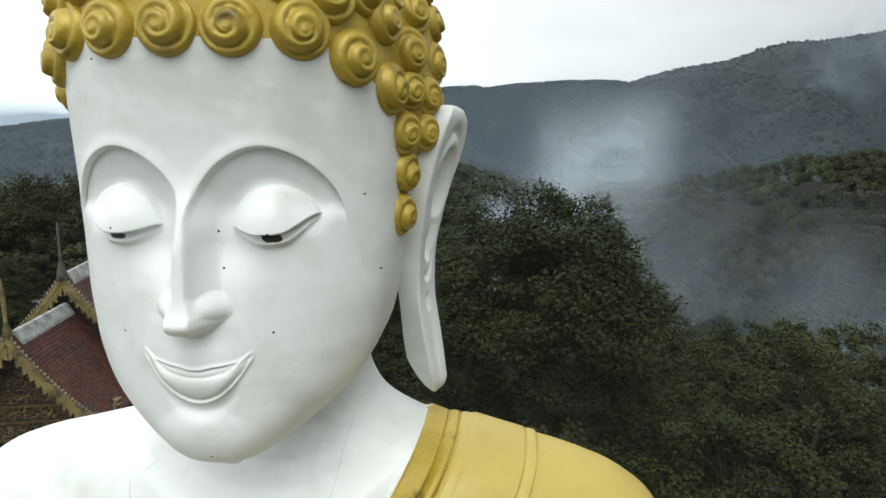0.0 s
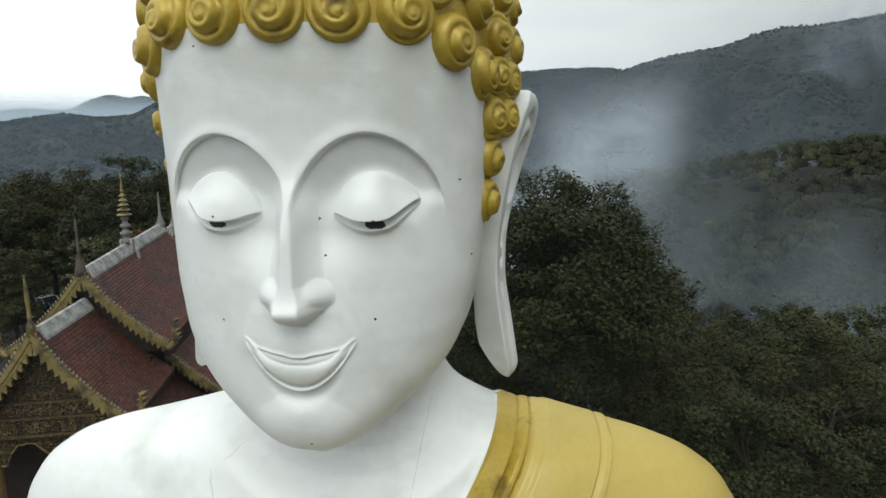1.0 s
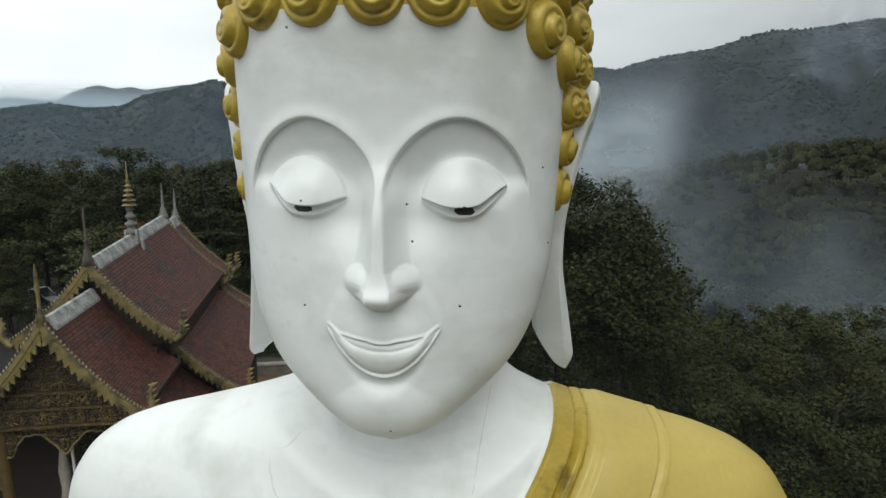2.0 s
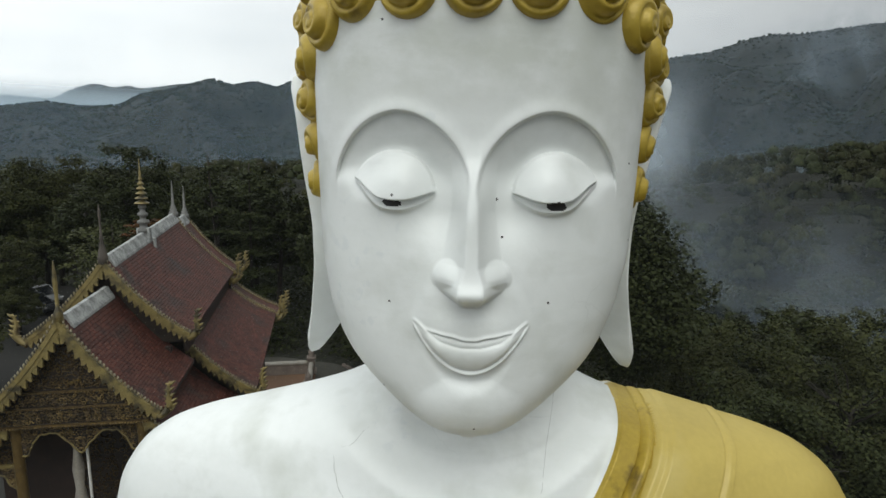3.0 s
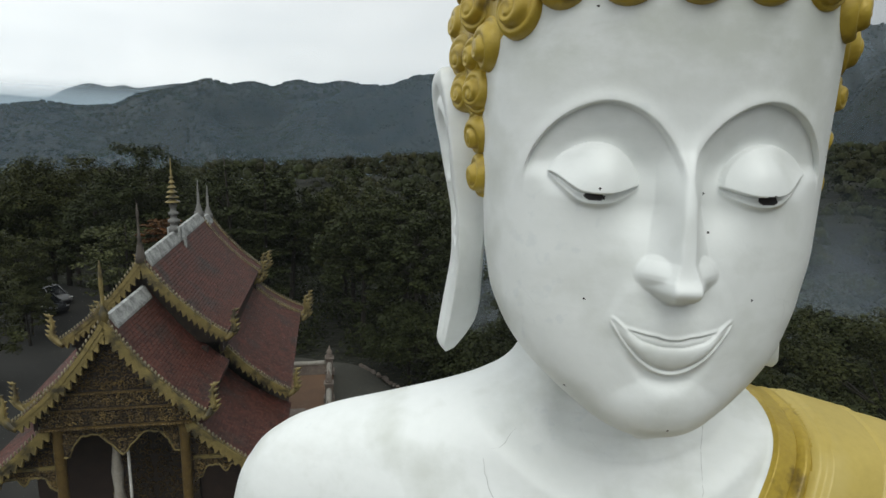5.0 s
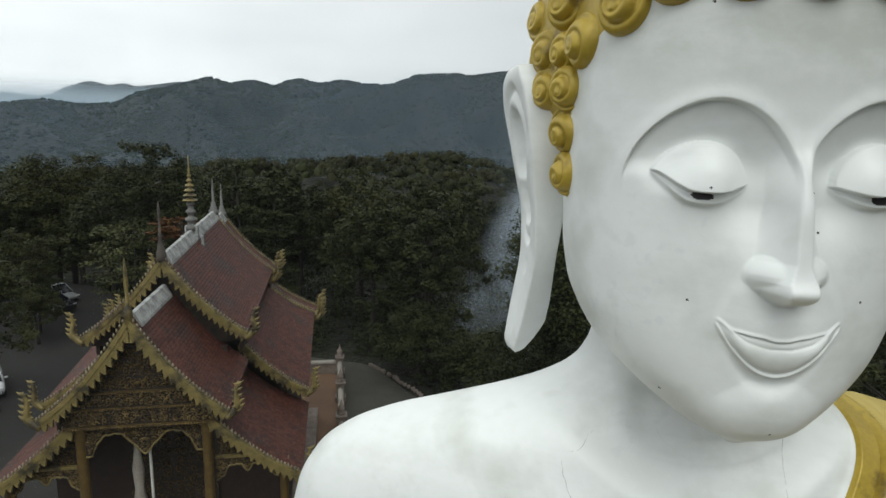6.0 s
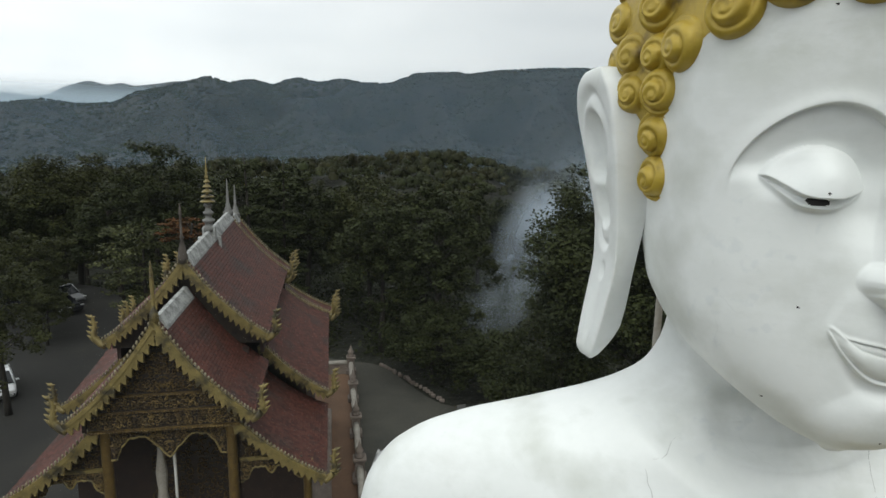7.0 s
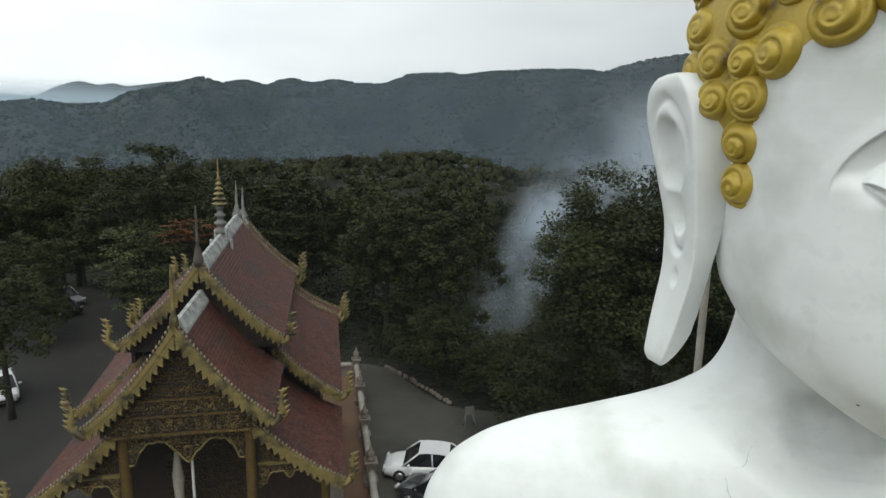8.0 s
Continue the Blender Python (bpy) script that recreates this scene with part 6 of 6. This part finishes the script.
# far woods: masses of leafy crowns over the hills
def woods(name, count, r0, r1, az0, az1, size, lobes, leaf, per, mat, seed, label, power=1.0):
    """Crowns built of several lumpy domes each, with leaf sprays standing off them where they are near."""
    rng = np.random.default_rng(seed)
    az = np.radians(rng.uniform(az0, az1, count))
    r = r0 + (r1 - r0) * rng.random(count) ** power
    x, y = -3 + r * np.sin(az), r * np.cos(az)
    z = land_height(x, y)
    h = size * rng.uniform(0.7, 1.3, count)
    sub = rng.normal(0, 1, (count, lobes, 3))
    sub /= np.linalg.norm(sub, axis=2, keepdims=True)
    sub[..., 2] = np.abs(sub[..., 2]) * 0.9
    if lobes == 1:
        sub *= 0
    c = (np.stack([x, y, z + h * (0.55 if lobes > 1 else 0.10)], -1)[:, None, :] + sub * (h * 0.40)[:, None, None]).reshape(-1, 3)
    rad = np.repeat(h, lobes) * (0.31 if lobes > 1 else 0.50) * rng.uniform(0.8, 1.2, len(c))
    na, nb = (7, 4) if lobes > 1 else (6, 3)
    th = np.linspace(0, 2 * math.pi, na, endpoint=False)
    ph = np.array([0.15, 0.65, 1.15, 1.75]) if lobes > 1 else np.array([0.2, 0.85, 1.7])
    d = np.stack([np.sin(ph)[:, None] * np.cos(th), np.sin(ph)[:, None] * np.sin(th), np.cos(ph)[:, None] + 0 * th], -1).reshape(-1, 3)
    k = len(d)
    v = c[:, None, :] + rad[:, None, None] * d[None] * rng.uniform(0.78, 1.22, (len(c), k, 1)) * (0.58 if lobes > 1 else np.array((0.80, 0.80, 0.56)))
    f = grid_faces(nb, na, True)
    F = (np.arange(len(c))[:, None, None] * k + f[None]).reshape(-1, 4)
    V = v.reshape(-1, 3)
    tri = np.concatenate([F[:, [0, 3, 2]], F[:, [0, 2, 1]]])
    if per:
        n = len(c) * per
        off = rng.normal(0, 1, (n, 3))
        off /= np.linalg.norm(off, axis=1, keepdims=True)
        off[:, 2] = np.abs(off[:, 2]) - 0.2
        p = np.repeat(c, per, 0) + off * np.repeat(rad, per)[:, None] * rng.uniform(0.55, 1.2, (n, 1))
        nrm = off + rng.normal(0, 0.4, (n, 3)) + np.array((0, 0, 0.4))
        e = np.cross(nrm, rng.normal(0, 1, (n, 3)))
        e /= np.maximum(np.linalg.norm(e, axis=1, keepdims=True), 1e-6)
        s = np.cross(nrm, e)
        s /= np.maximum(np.linalg.norm(s, axis=1, keepdims=True), 1e-6)
        L = leaf * rng.uniform(0.6, 1.3, (n, 1))
        lv = np.stack([p - e * L, p - s * L * 0.6, p + e * L, p + s * L * 0.6], 1).reshape(-1, 3)
        lf = np.arange(n)[:, None] * 4 + len(V) + np.array([[0, 1, 2, 3]])
        tri = np.concatenate([tri, lf[:, [0, 1, 2]], lf[:, [0, 2, 3]]])
        V = np.concatenate([V, lv])
    me = fast_mesh(name, V, tri, mat)
    me.polygons.foreach_set("use_smooth", np.ones(len(tri), bool))
    ob = part_mesh(name, me, [])
    return tagged(ob, label, "woods", kind="stuff")


def inside_of(outline, x, y):
    """Which points lie within a closed outline."""
    hit = np.zeros(x.shape, bool)
    for (xa, ya), (xb, yb) in zip(outline, outline[1:] + outline[:1]):
        cross = ((ya > y) != (yb > y)) & (x < (xb - xa) * (y - ya) / ((yb - ya) if yb != ya else 1e-9) + xa)
        hit ^= cross
    return hit


def undergrowth(count, mat, seed):
    """Bushes between the trees, clear of the road, the car park and the terrace."""
    rng = np.random.default_rng(seed)
    x, y = rng.uniform(-75, 40, count), rng.uniform(13, 80, count)
    keep = (y > 15 + 0.42 * np.abs(x)) & ~((x < 1.5) & (y < 34))
    for ox, oy in ((0, 0), (1.6, 0), (-1.6, 0), (0, 1.6), (0, -1.6)):
        for outline in (LOT, ROAD):
            keep &= ~inside_of(outline, x + ox, y + oy)
    x, y = x[keep], y[keep]
    c = np.stack([x, y, land_height(x, y) + rng.uniform(0.2, 1.5, len(x))], -1)
    v, f = leaves(rng, c, 60, (1.5, 1.5, 1.0), 0.30)
    return tagged(part_mesh("undergrowth", fast_mesh("undergrowth", v, f, mat), []), "dense dark bushes under the trees", "bushes", kind="stuff")


undergrowth(4200, M_LEAF_DARK, 41)
woods("near_woods", 300, 72, 132, -20, 66, 6.4, 5, 0.30, 100, M_CANOPY, 31, "dense dark green woods on the near slope")
woods("hill_woods", 1500, 125, 330, -58, 60, 7.0, 5, 0.36, 44, M_CANOPY, 32, "dense dark green woods over the middle hill")
woods("mountain_woods", 16000, 320, 860, -52, 52, 4.2, 1, 0.8, 6, M_SLOPE, 33, "wooded mountain slopes", 0.9)
woods("crest_woods", 4200, 760, 1080, -48, 50, 4.4, 1, 0.9, 6, M_SLOPE, 34, "wooded mountain crests")


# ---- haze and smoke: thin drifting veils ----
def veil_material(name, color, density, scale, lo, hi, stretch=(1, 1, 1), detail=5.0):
    """Tinted see-through sheet for haze and smoke, thinning out in ragged patches and towards the veil's rim."""
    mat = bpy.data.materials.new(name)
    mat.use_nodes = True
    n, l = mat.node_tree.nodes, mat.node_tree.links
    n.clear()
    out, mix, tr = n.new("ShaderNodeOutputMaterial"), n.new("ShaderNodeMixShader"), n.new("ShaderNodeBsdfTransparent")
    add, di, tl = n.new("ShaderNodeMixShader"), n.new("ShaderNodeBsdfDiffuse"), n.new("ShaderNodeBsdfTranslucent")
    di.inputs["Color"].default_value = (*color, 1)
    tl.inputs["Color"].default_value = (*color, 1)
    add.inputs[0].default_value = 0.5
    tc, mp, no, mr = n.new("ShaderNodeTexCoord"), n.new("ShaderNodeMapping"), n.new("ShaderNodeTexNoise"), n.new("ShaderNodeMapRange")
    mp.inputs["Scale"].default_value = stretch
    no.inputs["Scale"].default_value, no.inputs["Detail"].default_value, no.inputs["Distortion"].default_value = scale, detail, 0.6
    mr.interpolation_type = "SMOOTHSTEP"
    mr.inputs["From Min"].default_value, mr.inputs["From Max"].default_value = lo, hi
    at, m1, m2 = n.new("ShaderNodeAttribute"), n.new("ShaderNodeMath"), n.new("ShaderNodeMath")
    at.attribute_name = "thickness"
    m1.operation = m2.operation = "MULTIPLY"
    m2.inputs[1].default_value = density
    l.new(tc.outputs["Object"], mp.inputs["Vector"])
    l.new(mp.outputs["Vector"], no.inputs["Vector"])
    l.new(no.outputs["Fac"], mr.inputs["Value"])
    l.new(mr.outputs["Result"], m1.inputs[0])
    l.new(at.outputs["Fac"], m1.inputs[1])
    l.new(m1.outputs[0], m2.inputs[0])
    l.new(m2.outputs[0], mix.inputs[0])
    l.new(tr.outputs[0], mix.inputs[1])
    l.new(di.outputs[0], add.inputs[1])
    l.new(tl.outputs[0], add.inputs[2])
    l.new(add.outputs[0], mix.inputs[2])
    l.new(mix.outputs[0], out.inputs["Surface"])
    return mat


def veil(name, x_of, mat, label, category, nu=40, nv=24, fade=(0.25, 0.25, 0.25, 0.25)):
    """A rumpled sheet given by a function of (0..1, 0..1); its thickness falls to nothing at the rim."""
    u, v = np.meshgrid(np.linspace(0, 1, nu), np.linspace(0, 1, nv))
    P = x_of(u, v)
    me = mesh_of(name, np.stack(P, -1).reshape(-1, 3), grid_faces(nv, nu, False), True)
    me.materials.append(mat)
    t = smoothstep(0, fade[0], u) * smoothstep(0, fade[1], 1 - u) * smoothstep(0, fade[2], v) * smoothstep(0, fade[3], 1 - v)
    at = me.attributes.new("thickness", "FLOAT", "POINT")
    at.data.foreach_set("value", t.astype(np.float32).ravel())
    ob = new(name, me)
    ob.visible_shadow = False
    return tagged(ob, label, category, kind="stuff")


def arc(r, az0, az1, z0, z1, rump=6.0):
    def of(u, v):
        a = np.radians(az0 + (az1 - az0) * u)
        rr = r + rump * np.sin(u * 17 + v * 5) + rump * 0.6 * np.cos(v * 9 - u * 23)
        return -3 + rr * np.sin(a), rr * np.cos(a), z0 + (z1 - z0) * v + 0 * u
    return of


def plume(x0, z0, x1, z1, y, w0, w1, bend, rump=0.8):
    """A column of smoke that widens as it leans and rises."""
    def of(u, v):
        cx = x0 + (x1 - x0) * v ** bend
        w = w0 + (w1 - w0) * v
        return cx + (u - 0.5) * 2 * w, y + 8 * v + rump * np.sin(u * 9 + v * 7), z0 + (z1 - z0) * v + 0.15 * w * np.sin(u * 5 + v * 3)
    return of


# haze colours: the blue of distance is painted into these sheets
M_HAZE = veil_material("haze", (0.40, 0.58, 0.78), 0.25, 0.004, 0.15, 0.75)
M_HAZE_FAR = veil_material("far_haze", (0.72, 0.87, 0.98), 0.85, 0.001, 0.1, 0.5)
M_SMOKE = veil_material("smoke", (0.60, 0.69, 0.79), 0.58, 0.17, 0.20, 0.66, (1, 1, 0.8), 3.0)
M_SMOKE_SOFT = veil_material("soft_smoke", (0.65, 0.73, 0.80), 0.60, 0.13, 0.30, 0.68, (1, 1, 0.8), 4.0)
M_SMOKE_THIN = veil_material("thin_smoke", (0.45, 0.54, 0.63), 0.30, 0.035, 0.20, 0.70, (1, 1, 0.7), 4.0)
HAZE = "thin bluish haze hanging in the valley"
# two tinted sheets stand in for aerial haze over the mountains
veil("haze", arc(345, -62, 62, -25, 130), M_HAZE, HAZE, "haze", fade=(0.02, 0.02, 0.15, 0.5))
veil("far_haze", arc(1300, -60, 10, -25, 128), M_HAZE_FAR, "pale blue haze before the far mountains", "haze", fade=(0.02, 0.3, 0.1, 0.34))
# added even grey sheet that only lifts the blacks behind it
M_DARK_LIFT = veil_material("dark_lift", (0.62, 0.66, 0.68), 0.011, 0.02, -1.0, -0.5)
veil("haze", arc(12.6, -66, 66, 0.2, 25, 0.2), M_DARK_LIFT, "faint grey veil added to lift the dark tones of the grounds", "haze", fade=(0.02, 0.02, 0.02, 0.5))
SMOKE = "grey smoke drifting up from the wooded slope"
for y, w in ((40.0, 0.95), (42.0, 0.9)):
    veil("smoke", plume(-2.4 - 0.3 * w, 1.5, 7.6, 17.8, y, 3.0 * w, 5.2 * w, 1.25), M_SMOKE, SMOKE, "smoke", fade=(0.40, 0.40, 0.35, 0.35))
for y, w, x in ((31.8, 0.85, 0.2), (34.0, 1.05, 0.9)):
    veil("smoke", plume(5.6 + x, 9.5, 9.3 + x, 23.5, y, 3.4 * w, 7.0 * w, 0.9), M_SMOKE_SOFT, SMOKE, "smoke", fade=(0.42, 0.45, 0.40, 0.42))
veil("smoke", arc(50, 0, 34, 3, 25, 2), M_SMOKE_THIN, SMOKE, "smoke", fade=(0.4, 0.4, 0.35, 0.5))
veil("smoke", arc(70, 10, 50, -13, 16.5, 4), M_SMOKE_THIN, SMOKE, "smoke", fade=(0.25, 0.05, 0.2, 0.6))
veil("smoke", arc(60, 12, 50, -13, 14.5, 3), M_SMOKE_THIN, SMOKE, "smoke", fade=(0.2, 0.05, 0.2, 0.6))
veil("smoke", arc(720, 25, 42, 40, 170, 12), M_SMOKE_THIN, SMOKE, "smoke", fade=(0.35, 0.05, 0.4, 0.4))
